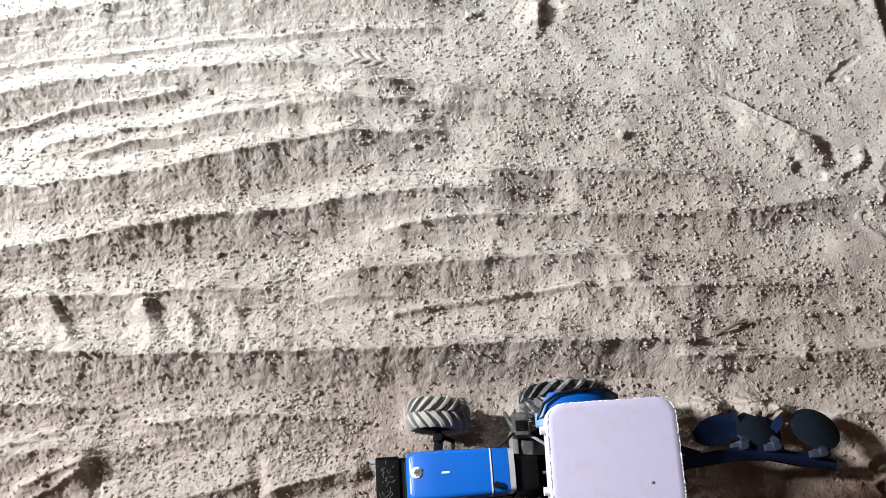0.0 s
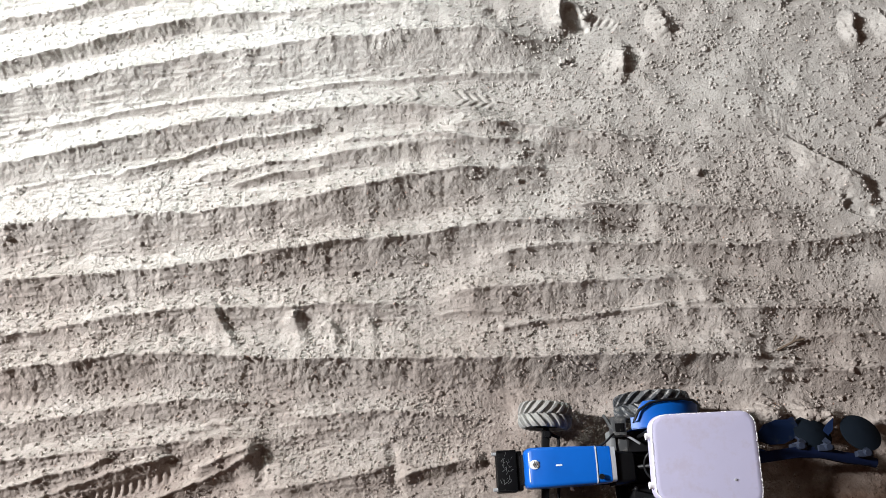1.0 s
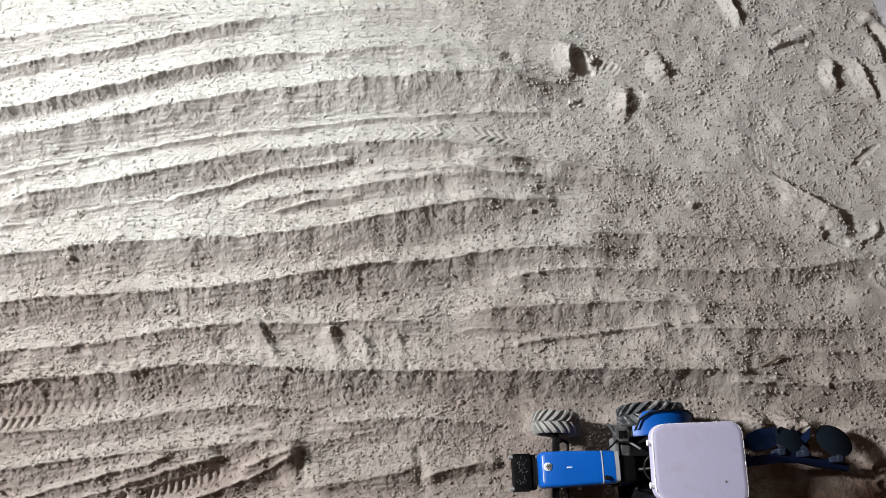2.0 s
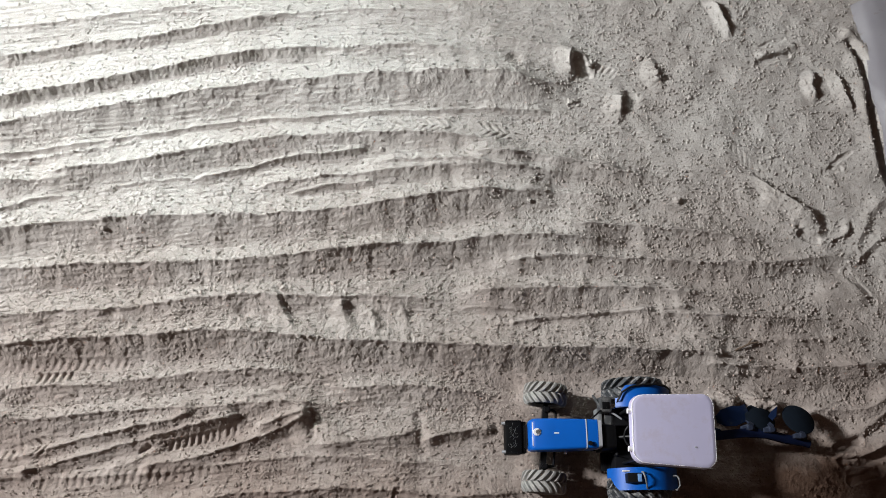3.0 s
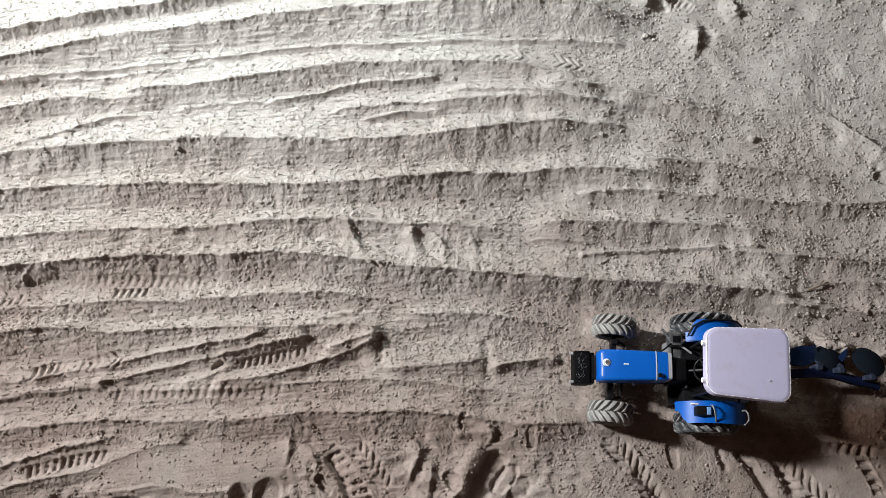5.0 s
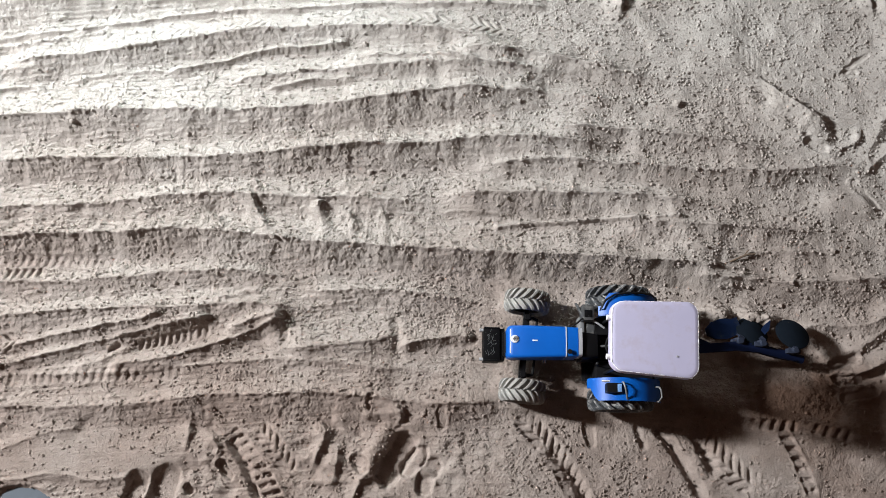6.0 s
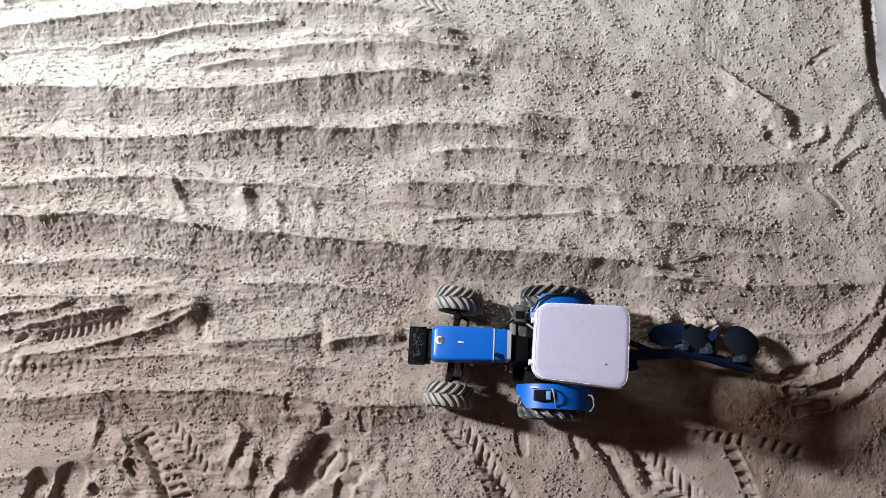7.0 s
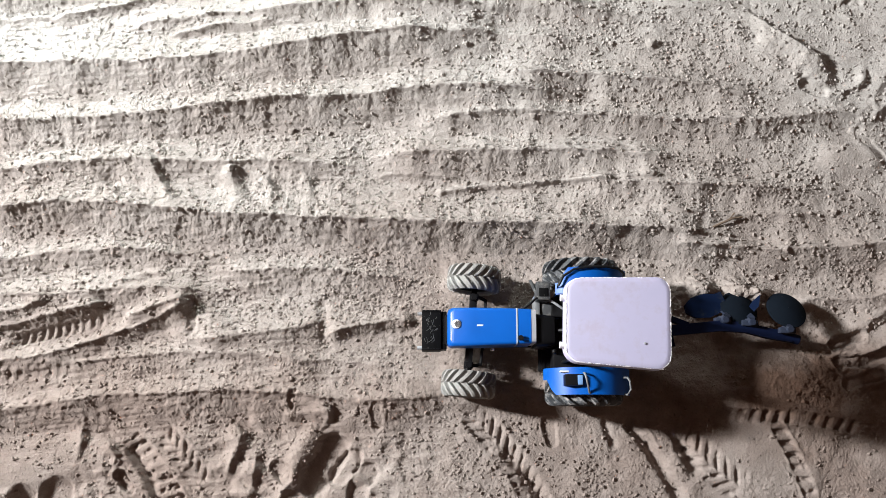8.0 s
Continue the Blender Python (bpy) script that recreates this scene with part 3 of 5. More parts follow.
trough([(0.393, 0.271), (0.409, 0.253), (0.422, 0.236)], 0.010, 0.0016)
flat(0.383, 0.242, 0.030, 0.016, 0, -0.004)
# prints of fingers and of a boot heel
trough([(-0.393, -0.119), (-0.397, -0.139)], 0.022, 0.0065)
trough([(-0.362, -0.115), (-0.366, -0.140)], 0.031, 0.0080)
trough([(-0.341, -0.123), (-0.339, -0.125)], 0.010, 0.006)
spur([(-0.346, -0.057), (-0.345, -0.067), (-0.348, -0.087)], 0.0075, 0.016, 0.004, 0.1)
spur([(-0.320, -0.068), (-0.312, -0.080), (-0.314, -0.092)], 0.0065, 0.014, 0.004, 0.1)
trough([(-0.307, -0.097), (-0.297, -0.109)], 0.010, 0.005)
trough([(-0.115, -0.064), (-0.122, -0.078), (-0.131, -0.095)], 0.030, 0.0100)
trough([(-0.095, -0.072), (-0.104, -0.081), (-0.109, -0.090)], 0.018, 0.0055)
trough([(-0.082, -0.084), (-0.088, -0.097), (-0.091, -0.106)], 0.021, 0.0045)
band([(-0.093, -0.091), (-0.084, -0.093), (-0.080, -0.100)], 0.004, 0.004)
band([(-0.135, -0.050), (-0.144, -0.064), (-0.150, -0.085), (-0.151, -0.099)], 0.005, 0.008)
trough([(-0.165, -0.084), (-0.157, -0.092)], 0.014, 0.004)
spur([(-0.205, -0.051), (-0.201, -0.064), (-0.207, -0.078), (-0.210, -0.093)], 0.0065, 0.014, 0.005, 0.1)
spur([(-0.185, -0.068), (-0.185, -0.087), (-0.189, -0.111)], 0.006, 0.018, 0.006, 0.1)
spur([(-0.156, -0.100), (-0.162, -0.113), (-0.166, -0.127)], 0.006, 0.012, 0.005, 0.1)
trough([(-0.155, -0.017), (-0.155, -0.030)], 0.009, 0.0028)
spur([(-0.122, -0.027), (-0.120, -0.037), (-0.123, -0.041)], 0.006, 0.016, 0.005, 0.1)
band([(-0.157, -0.036), (-0.140, -0.034), (-0.125, -0.030)], 0.004, 0.005)
trough([(-0.077, -0.024), (-0.075, -0.042)], 0.010, 0.0018)
trough([(0.085, -0.032), (0.088, -0.049)], 0.012, 0.003)
mound(-0.245, -0.062, 0.004, 0.024, 0.016, 20)
# edge of the smooth strip and the prints beside it
trough([(-0.666, 0.097), (-0.663, 0.095)], 0.012, 0.006)
mound(-0.684, 0.113, 0.005, 0.012, 0.008, 20)
mound(-0.652, 0.108, 0.004, 0.014, 0.007, 0)
tread([(-0.699, 0.070), (-0.680, 0.073), (-0.664, 0.074)], 0.014, 0.004, 0.0085, "bars")
tread([(-0.574, 0.088), (-0.555, 0.091), (-0.526, 0.095)], 0.012, 0.003, 0.0085, "bars")
trough([(-0.260, 0.065), (-0.256, 0.055), (-0.254, 0.041)], 0.010, 0.0018)
trough([(-0.442, 0.014), (-0.434, 0.021)], 0.008, 0.005)
# faint tyre tracks along the furrows
tread([(-0.198, 0.425), (-0.147, 0.435), (-0.088, 0.438), (-0.028, 0.434)], 0.020, 0.0016, 0.0105, "chevron")
tread([(-0.452, 0.393), (-0.396, 0.406), (-0.338, 0.415), (-0.265, 0.426)], 0.018, 0.0012, 0.0105, "chevron")
tread([(-0.633, 0.097), (-0.568, 0.106), (-0.502, 0.110), (-0.436, 0.115)], 0.014, 0.0012, 0.009, "bars")
tread([(-0.550, -0.026), (-0.497, -0.017), (-0.430, -0.011), (-0.357, -0.004)], 0.014, 0.0012, 0.009, "bars")
tread([(0.251, 0.436), (0.286, 0.402), (0.313, 0.380)], 0.018, 0.0007, 0.010, "chevron")
# turning ruts at the headland
crest([(0.324, 0.096), (0.372, 0.099), (0.401, 0.104), (0.419, 0.115)], 0.0050, 0.010, 0.008, 0.02)
spur([(0.466, 0.182), (0.458, 0.156), (0.447, 0.132), (0.431, 0.112), (0.413, 0.094), (0.387, 0.076), (0.348, 0.060)], 0.0085, 0.030, 0.009, 0.3)
spur([(0.473, 0.152), (0.460, 0.123), (0.444, 0.097), (0.429, 0.074), (0.405, 0.055), (0.375, 0.041), (0.351, 0.031)], 0.0095, 0.022, 0.009, 0.3)
spur([(0.480, 0.098), (0.463, 0.072), (0.440, 0.047), (0.413, 0.030), (0.378, 0.018)], 0.0070, 0.022, 0.009, 0.2)
trough([(0.358, 0.055), (0.382, 0.064)], 0.012, 0.0045)
trough([(0.361, 0.037), (0.390, 0.042), (0.412, 0.051)], 0.013, 0.0050)
trough([(0.371, 0.018), (0.400, 0.028)], 0.012, 0.0030)
mound(0.436, 0.000, 0.006, 0.030, 0.016, 20)
mound(0.319, 0.021, 0.006, 0.034, 0.018, 0)
# trench behind the plough
band([(0.171, 0.042), (0.242, 0.043), (0.319, 0.065), (0.36, 0.075)], -0.006, 0.022)
mound(0.223, 0.099, 0.025, 0.017, 0.0115, 0)
mound(0.260, 0.099, 0.024, 0.017, 0.0115, 0)
mound(0.283, 0.095, 0.021, 0.014, 0.0095, 0)

H -= 0.009
# smooth strips, where a board was dragged over the soil, and the ground under the wheels
SMOOTH = np.zeros_like(H)
FLATS += [(0.010, 0.095, 0.030, 0.020, 0, 0.0, False), (0.006, -0.001, 0.030, 0.020, 0, 0.0, False), (0.104, 0.102, 0.040, 0.022, 0, 0.0, False), (0.111, -0.008, 0.040, 0.022, 0, 0.0, False)]
for fx, fy, rx, ry, turn, z, even in FLATS:
    c, sn = math.cos(radians(turn)), math.sin(radians(turn))
    r = np.hypot((c * (GX - fx) + sn * (GY - fy)) / rx, (-sn * (GX - fx) + c * (GY - fy)) / ry)
    a = 1 / (1 + np.exp(np.minimum((r - 1) * 9, 50)))
    H = H * (1 - 0.8 * a) + z * 0.8 * a
    if even:
        SMOOTH = np.maximum(SMOOTH, a)

# crumbs pressed into the soil, and drag marks along the furrows
east = 1 / (1 + np.exp(-(GX + 0.02) * 12))
near_rows = 1 / (1 + np.exp((GY - 0.26) * 16))
rough = (0.55 + 0.45 * np.maximum(east, near_rows * np.clip((GY + 0.02) / 0.08, 0.25, 1))) * np.clip(1 + 0.22 * PATCHY, 0.45, 1.6)
rough = rough * (1 - 0.42 * east / (1 + np.exp(-(GY - 0.30) * 16)))
rough = rough * (1 - 0.75 * SMOOTH) * (1 - 0.75 * PRESSED)
drift = np.rint(spline([-0.9, -0.72, -0.4, -0.15, 0.1, 0.55], [-0.10, -0.06, 0.0, 0.035, 0.05, 0.05], xs) / STEP).astype(int)
drag = field(0.0030, 0.014, 26, 0.6, 9.0)
rows = (np.arange(len(ys))[:, None] - drift[None, :]) % len(ys)
drag = drag[rows, np.arange(len(xs))[None, :]]
broad = H.copy()
for _k in range(8):
    broad[1:-1, 1:-1] = (broad[:-2, 1:-1] + broad[2:, 1:-1] + broad[1:-1, :-2] + broad[1:-1, 2:]) / 4
face = np.clip((np.gradient(broad, STEP, axis=0) - 0.10) / 0.30, 0, 1) * (1 - PRESSED)
shaded = face * np.maximum(east, 0.6 * near_rows)
rough = rough * (1 + 0.10 * shaded)
H += (0.0004 + 0.0006 * east) * field(0.025, 0.20, 21)
H += (1 - 0.6 * SMOOTH) * (1 - 0.6 * PRESSED) * (1 - 0.65 * east) * 0.00034 * drag
H += (rough - 0.25 * east) * 0.00028 * field(0.007, 0.022, 22)
H += (rough - 0.25 * east) * 0.00060 * np.clip(field(0.0021, 0.007, 23, 0.3) - 0.6, 0, 2.2)
H += (0.15 + rough - 0.45 * east) * 0.00019 * field(0.0019, 0.005, 24, 0.0)
H += rough * 0.0011 * np.clip(field(0.0028, 0.008, 25, 0.3) - 1.9, 0, 1.3)


def ground_z(x, y):
    i = min(max(int(round((x - X0) / STEP)), 0), len(xs) - 1)
    j = min(max(int(round((y - Y0) / STEP)), 0), len(ys) - 1)
    return float(H[j, i])


ROOM = (WIN_X, 1.60, -1.30, NOR_Y, 2.30)
gx = np.concatenate([np.linspace(ROOM[0] - 0.05, X0 - 0.02, 26), xs, np.linspace(xs[-1] + 0.02, ROOM[1] + 0.05, 30)])
gy = np.concatenate([np.linspace(ROOM[2] - 0.05, Y0 - 0.02, 28), ys, np.linspace(ys[-1] + 0.02, ROOM[3] + 0.05, 30)])
edge_x = np.clip(np.minimum(xs - X0, xs[-1] - xs) / 0.05, 0, 1)
edge_y = np.clip(np.minimum(ys - Y0, ys[-1] - ys) / 0.05, 0, 1)
MX, MY = np.meshgrid(gx, gy)
Z = -0.004 + 0.004 * np.sin(MX * 11 + 1.7 * np.sin(MY * 6)) * np.cos(MY * 9 + 1.3 * np.sin(MX * 7)) + 0.002 * np.sin(MX * 31 + MY * 17) * np.sin(MY * 37 - MX * 13)
blend = edge_y[:, None] * edge_x[None, :]
blend = blend * blend * (3 - 2 * blend)
inner = Z[28:28 + len(ys), 26:26 + len(xs)]
Z[28:28 + len(ys), 26:26 + len(xs)] = H * blend + inner * (1 - blend)
nx, ny = len(gx), len(gy)
verts = np.stack([MX, MY, Z], -1).reshape(-1, 3).astype(np.float32)
idx = np.arange(nx * ny).reshape(ny, nx)
quads = np.stack([idx[:-1, :-1], idx[:-1, 1:], idx[1:, 1:], idx[1:, :-1]], -1).reshape(-1, 4).astype(np.int32)
me = bpy.data.meshes.new("ground")
me.vertices.add(len(verts))
me.vertices.foreach_set("co", verts.ravel())
me.loops.add(quads.size)
me.loops.foreach_set("vertex_index", quads.ravel())
me.polygons.add(len(quads))
me.polygons.foreach_set("loop_start", np.arange(0, quads.size, 4, dtype=np.int32))
me.update(calc_edges=True)
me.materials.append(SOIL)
me.polygons.foreach_set("use_smooth", np.ones(len(quads), bool))
ground = tagged(new("ground", me), "dry pale brown loose soil with ploughed furrows and ruts", "soil", kind="structure")

# ---- plain walls and ceiling that close the shed ----


def wall(name, *boxes):
    bm = bmesh.new()
    for b in boxes:
        box(bm, *b)
    return tagged(part(name, bm, PLASTER, smooth=False), "plain brown mud-plastered shed wall", "wall", kind="structure")


rx0, rx1, ry0, ry1, rz = ROOM
T = 0.14
wy0, wy1, wz0, wz1 = WIN_Y - WIN_W / 2, WIN_Y + WIN_W / 2, WIN_Z - WIN_H / 2, WIN_Z + WIN_H / 2
wall("wall_west", (rx0 - T, rx0, ry0 - T, wy0, -0.1, rz), (rx0 - T, rx0, wy1, ry1 + T, -0.1, rz), (rx0 - T, rx0, wy0, wy1, -0.1, wz0), (rx0 - T, rx0, wy0, wy1, wz1, rz))
wall("wall_east", (rx1, rx1 + T, ry0 - T, ry1 + T, -0.1, rz))
nx0, nx1, nz0, nz1 = NOR_X - NOR_W / 2, NOR_X + NOR_W / 2, NOR_Z - NOR_H / 2, NOR_Z + NOR_H / 2
wall("wall_north", (rx0, nx0, ry1, ry1 + T, -0.1, rz), (nx1, rx1, ry1, ry1 + T, -0.1, rz), (nx0, nx1, ry1, ry1 + T, -0.1, nz0), (nx0, nx1, ry1, ry1 + T, nz1, rz))
wall("wall_south", (rx0, rx1, ry0 - T, ry0, -0.1, rz))
bm = bmesh.new()
box(bm, rx0 - T, rx1 + T, ry0 - T, ry1 + T, rz, rz + T)
tagged(part("ceiling", bm, PLASTER, smooth=False), "plain brown shed ceiling", "ceiling", kind="structure")

# ---- loose crumbs lying on the soil ----


def lump_mesh(seed):
    """Corners and faces of one angular crumb of about unit radius."""
    rng = random.Random(seed)
    bm = bmesh.new()
    bmesh.ops.create_icosphere(bm, subdivisions=1, radius=1.0)
    for v in bm.verts:
        v.co *= rng.uniform(0.58, 1.25)
        v.co.z *= 0.75
    vs = np.array([v.co[:] for v in bm.verts])
    fs = np.array([[v.index for v in f.verts] for f in bm.faces])
    bm.free()
    return vs, fs


def chip(seed):
    """A smaller crumb with six corners."""
    r = np.random.default_rng(seed)
    vs = np.array([(1, 0, 0), (-1, 0, 0), (0, 1, 0), (0, -1, 0), (0, 0, 0.8), (0, 0, -0.8)]) * r.uniform(0.7, 1.25, (6, 1)) + r.uniform(-0.2, 0.2, (6, 3))
    return vs, np.array([(0, 2, 4), (2, 1, 4), (1, 3, 4), (3, 0, 4), (2, 0, 5), (1, 2, 5), (3, 1, 5), (0, 3, 5)])


LUMPS = [lump_mesh(k) for k in range(12)]
CHIPS = [chip(k) for k in range(12)]
rng = np.random.default_rng(3)
allv, allf, base, made = [], [], 0, 0
while made < 72000:
    x, y = rng.uniform(X0 + 0.05, X1 - 0.05), rng.uniform(Y0 + 0.05, Y1 - 0.05)
    i, j = int((x - X0) / STEP), int((y - Y0) / STEP)
    if rng.random() > (0.06 + 0.18 * rough[j, i] ** 1.4) * (1 - 0.45 * east[j, i] * near_rows[j, i]) + 0.05 * shaded[j, i] + 0.12 * EDGE[j, i]:
        continue
    if rng.random() < 0.75 * face[j, i] * (1 - 0.7 * east[j, i]):
        continue
    if math.hypot((x - 0.325) / 0.28, (y + 0.01) / 0.085) < 1 and rng.random() < 0.6:
        continue
    if -0.05 < x < 0.165 and -0.03 < y < 0.125 and rng.random() < 0.5:
        continue
    r = rng.uniform(0.0010, 0.0019) if rng.random() < 0.09 + 0.02 * east[j, i] else min(0.00052 * math.exp(rng.exponential(0.44)), 0.0020)
    r *= 0.80 + 0.18 * east[j, i]
    vs, fs = (CHIPS if r < 0.0010 else LUMPS)[int(rng.integers(12))]
    a = rng.uniform(0, 6.283)
    rot = np.array([[math.cos(a), -math.sin(a), 0], [math.sin(a), math.cos(a), 0], [0, 0, 1]])
    allv.append((vs * rng.uniform(0.8, 1.25, 3) * r) @ rot.T + np.array([x, y, H[j, i] + 0.46 * r]))
    allf.append(fs + base)
    base += len(vs)
    made += 1
me = bpy.data.meshes.new("soil_crumbs")
me.from_pydata(np.concatenate(allv).tolist(), [], np.concatenate(allf).tolist())
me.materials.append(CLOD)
crumbs = tagged(new("soil_crumbs", me), "small dry crumbs of pale soil scattered on the furrows", "soil crumbs", kind="stuff")


# ---- the toy tractor; it faces -x, its origin is on the soil under the rear axle ----
TRACTOR_Z = 0.0005
tractor = tagged(new("toy_tractor"), "blue toy tractor with a lilac-white canopy standing on loose soil", "toy tractor")
tractor.matrix_world = pose(0.1065, 0.0475, TRACTOR_Z, 0, 0, 2.5)


def tyre_mesh(radius, width, lugs, lug_h, lug_w):
    """One skin: round shoulders, with two staggered rows of slanted lugs that meet in a chevron."""
    bm = bmesh.new()
    w, core, rim = width / 2, radius - lug_h, radius * 0.60
    n = lugs * 24
    rows = [(rim, -0.72), (rim * 1.06, -0.86), (core * 0.80, -0.99)]
    rows += [(core * (1.005 - 0.115 * abs(f) ** 4.5), f) for f in (-1.0, -0.97, -0.9, -0.8, -0.68, -0.54, -0.4, -0.26, -0.13, -0.05, 0.05, 0.13, 0.26, 0.4, 0.54, 0.68, 0.8, 0.9, 0.97, 1.0)]
    rows += [(core * 0.80, 0.99), (rim * 1.06, 0.86), (rim, 0.72), (rim, -0.72)]
    rings = []
    for r, f in rows:
        ring = []
        for k in range(n):
            ph = k / 24 + (0.5 if f > 0 else 0.0)
            d = abs(ph - round(ph))
            half = lug_w * (0.27 + 0.09 * abs(f))
            up = min(max((half - d) / 0.05 + 0.5, 0.0), 1.0)
            rr = r + (lug_h * up * (1.0 if abs(f) < 0.95 else 0.7) if r > core * 0.84 else 0.0)
            a = 2 * math.pi * (k / n - 1.15 * abs(f) ** 0.85 / lugs)
            ring.append(bm.verts.new((rr * math.cos(a), w * f, rr * math.sin(a))))
        rings.append(ring)
    for a, b in zip(rings, rings[1:]):
        for k in range(n):
            bm.faces.new((a[k], a[(k + 1) % n], b[(k + 1) % n], b[k]))
    return bm


def wheel(name, x, y, radius, width, lugs, lug_h, rubber, parent, label, turn=0.0, lug_w=0.55, rim_paint=None):
    """Rim with tyre and hub."""
    bm = bmesh.new()
    w, rim = width / 2, radius * 0.60
    lathe(bm, [(rim * 0.25, -w * 0.30), (rim * 0.8, -w * 0.30), (rim * 0.92, -w * 0.66), (rim * 1.02, -w * 0.76), (rim * 1.02, w * 0.76), (rim * 0.92, w * 0.66), (rim * 0.8, w * 0.15), (rim * 0.25, w * 0.15)], 32)
    cyl(bm, (0, -w * 0.3, 0), (0, w * 0.15, 0), rim * 0.27, n=16)
    ob = part(name, bm, rim_paint or WHITE, parent, label)
    ob.matrix_local = pose(x, y, radius, 0, 0, turn)
    part("tyre", tyre_mesh(radius, width, lugs, lug_h, lug_w), rubber, ob, "chevron-lugged rubber tyre, grey with dust")
    bm = bmesh.new()
    for s in (-1, 1):
        cyl(bm, (0, s * w * 0.1, 0), (0, s * w * 0.62, 0), rim * 0.22, rim * 0.16, 12)
    for k in range(6):
        a = k * math.pi / 3
        cyl(bm, (rim * 0.5 * math.cos(a), w * 0.1, rim * 0.5 * math.sin(a)), (rim * 0.5 * math.cos(a), w * 0.26, rim * 0.5 * math.sin(a)), rim * 0.07, n=6)
    part("hub", bm, STEEL, ob)
    return ob


for v in (0.0552, -0.0520):
    wheel("rear_wheel", 0.0, v, 0.0345, 0.0225, 18, 0.0050, RUBBER, tractor, "large rear wheel with dark dusty tyre")

# front axle, swung a little on its centre pin
front = part("front_axle", box(bmesh.new(), -0.0035, 0.0035, -0.036, 0.036, 0.017, 0.024, 0.001), BLACK, tractor, "black front axle beam")
front.matrix_local = pose(-0.1, 0.0035, 0, 0, 0, -5.0)
for v in (0.048, -0.048):
    # black rims carry the shade of the wheel's hollow in their colour
    wheel("front_wheel", -0.0998 + 0.0028 * (1 if v > 0 else -1), 0.0036 + v, 0.0248, 0.0230, 18, 0.0034, RUBBER_DUSTY, tractor, "small front wheel caked in pale dust", -5.0, 0.62, BLACK)
for s in (-1, 1):
    bm = bmesh.new()
    cyl(bm, (0, s * 0.031, 0.012), (0, s * 0.031, 0.034), 0.0028, n=12)
    box(bm, -0.0042, 0.0042, s * 0.031 - 0.003, s * 0.031 + 0.003, 0.027, 0.031, 0.0006)
    cyl(bm, (0, s * 0.031, 0.0225), (0, s * 0.044, 0.0225), 0.0026, n=12)
    part("steering_knuckle", bm, BLACK, front)
part("tie_rod", rod(bmesh.new(), [(0.011, -0.030, 0.026), (0.012, 0, 0.027), (0.011, 0.030, 0.026)], 0.0014), BLACK, front)
for s in (-1, 1):
    part("steering_arm", rod(bmesh.new(), [(0.0, s * 0.031, 0.029), (0.006, s * 0.031, 0.028), (0.0115, s * 0.029, 0.026)], 0.0016), BLACK, front)

# chassis: weight bracket, engine, gearbox, rear axle
bm = bmesh.new()
box(bm, -0.1450, -0.1275, -0.0180, 0.0180, 0.018, 0.0400, 0.0012)
box(bm, -0.1285, -0.1225, -0.0170, 0.0170, 0.020, 0.0385, 0.0010)
for s in (-1, 1):
    box(bm, -0.1445, -0.1280, s * 0.0172 - 0.0008, s * 0.0172 + 0.0008, 0.0390, 0.0408, 0.0004)
weight = part("front_weight", bm, MUDDY, tractor, "scratched black front weight block")
srng = random.Random(21)
bm = bmesh.new()
for k in range(26):
    x, y, ln = srng.uniform(-0.142, -0.132), srng.uniform(-0.013, 0.013), srng.uniform(0.0012, 0.0045)
    box(bm, 0, ln, -0.00009, 0.00009, 0.0395, 0.0401, m=pose(x, y, 0, 0, 0, srng.uniform(20, 110)))
part("scratches", bm, GREY, weight, "bright scratches in the black paint")
for s in (-1, 1):
    bm = bmesh.new()
    cyl(bm, (-0.1490, s * 0.0155, 0.033), (-0.140, s * 0.0155, 0.033), 0.0017, n=10)
    part("pin", bm, STEEL, weight, "bare steel pin")
bm = bmesh.new()
box(bm, -0.124, -0.030, -0.0105, 0.0105, 0.014, 0.050, 0.002)
box(bm, -0.112, -0.050, -0.0135, 0.0135, 0.024, 0.044, 0.0015)
for k in range(4):
    box(bm, -0.104 + k * 0.013, -0.096 + k * 0.013, 0.0130, 0.0152, 0.030, 0.042, 0.0005)
part("engine", bm, BLACK, tractor, "black engine block under the bonnet")
bm = bmesh.new()
box(bm, -0.034, 0.022, -0.014, 0.014, 0.016, 0.048, 0.003)
cyl(bm, (0, -0.045, 0.0345), (0, 0.045, 0.0345), 0.0075, n=20)
box(bm, 0.018, 0.040, -0.006, 0.006, 0.022, 0.030, 0.001)
# unseen side boxes, added to stop light passing beside the seat
for s in (-1, 1):
    box(bm, -0.030, 0.030, s * 0.0225 - 0.0092, s * 0.0225 + 0.0090, 0.034, 0.056, 0.002)
part("gearbox", bm, BLACK, tractor, "black gearbox and rear axle casing")


def hood_section(u, w, z0, z1, r, n=5):
    """Loop across the bonnet: straight sides, round upper corners, a slightly domed top."""
    loop = [(u, -w, z0)]
    for k in range(n + 1):
        a = radians(180 - 90 * k / n)
        loop.append((u, -w + r + r * math.cos(a), z1 - r + r * math.sin(a)))
    loop += [(u, 0, z1 + 0.0009)]
    for k in range(n + 1):
        a = radians(90 - 90 * k / n)
        loop.append((u, w - r + r * math.cos(a), z1 - r + r * math.sin(a)))
    return loop + [(u, w, z0)]


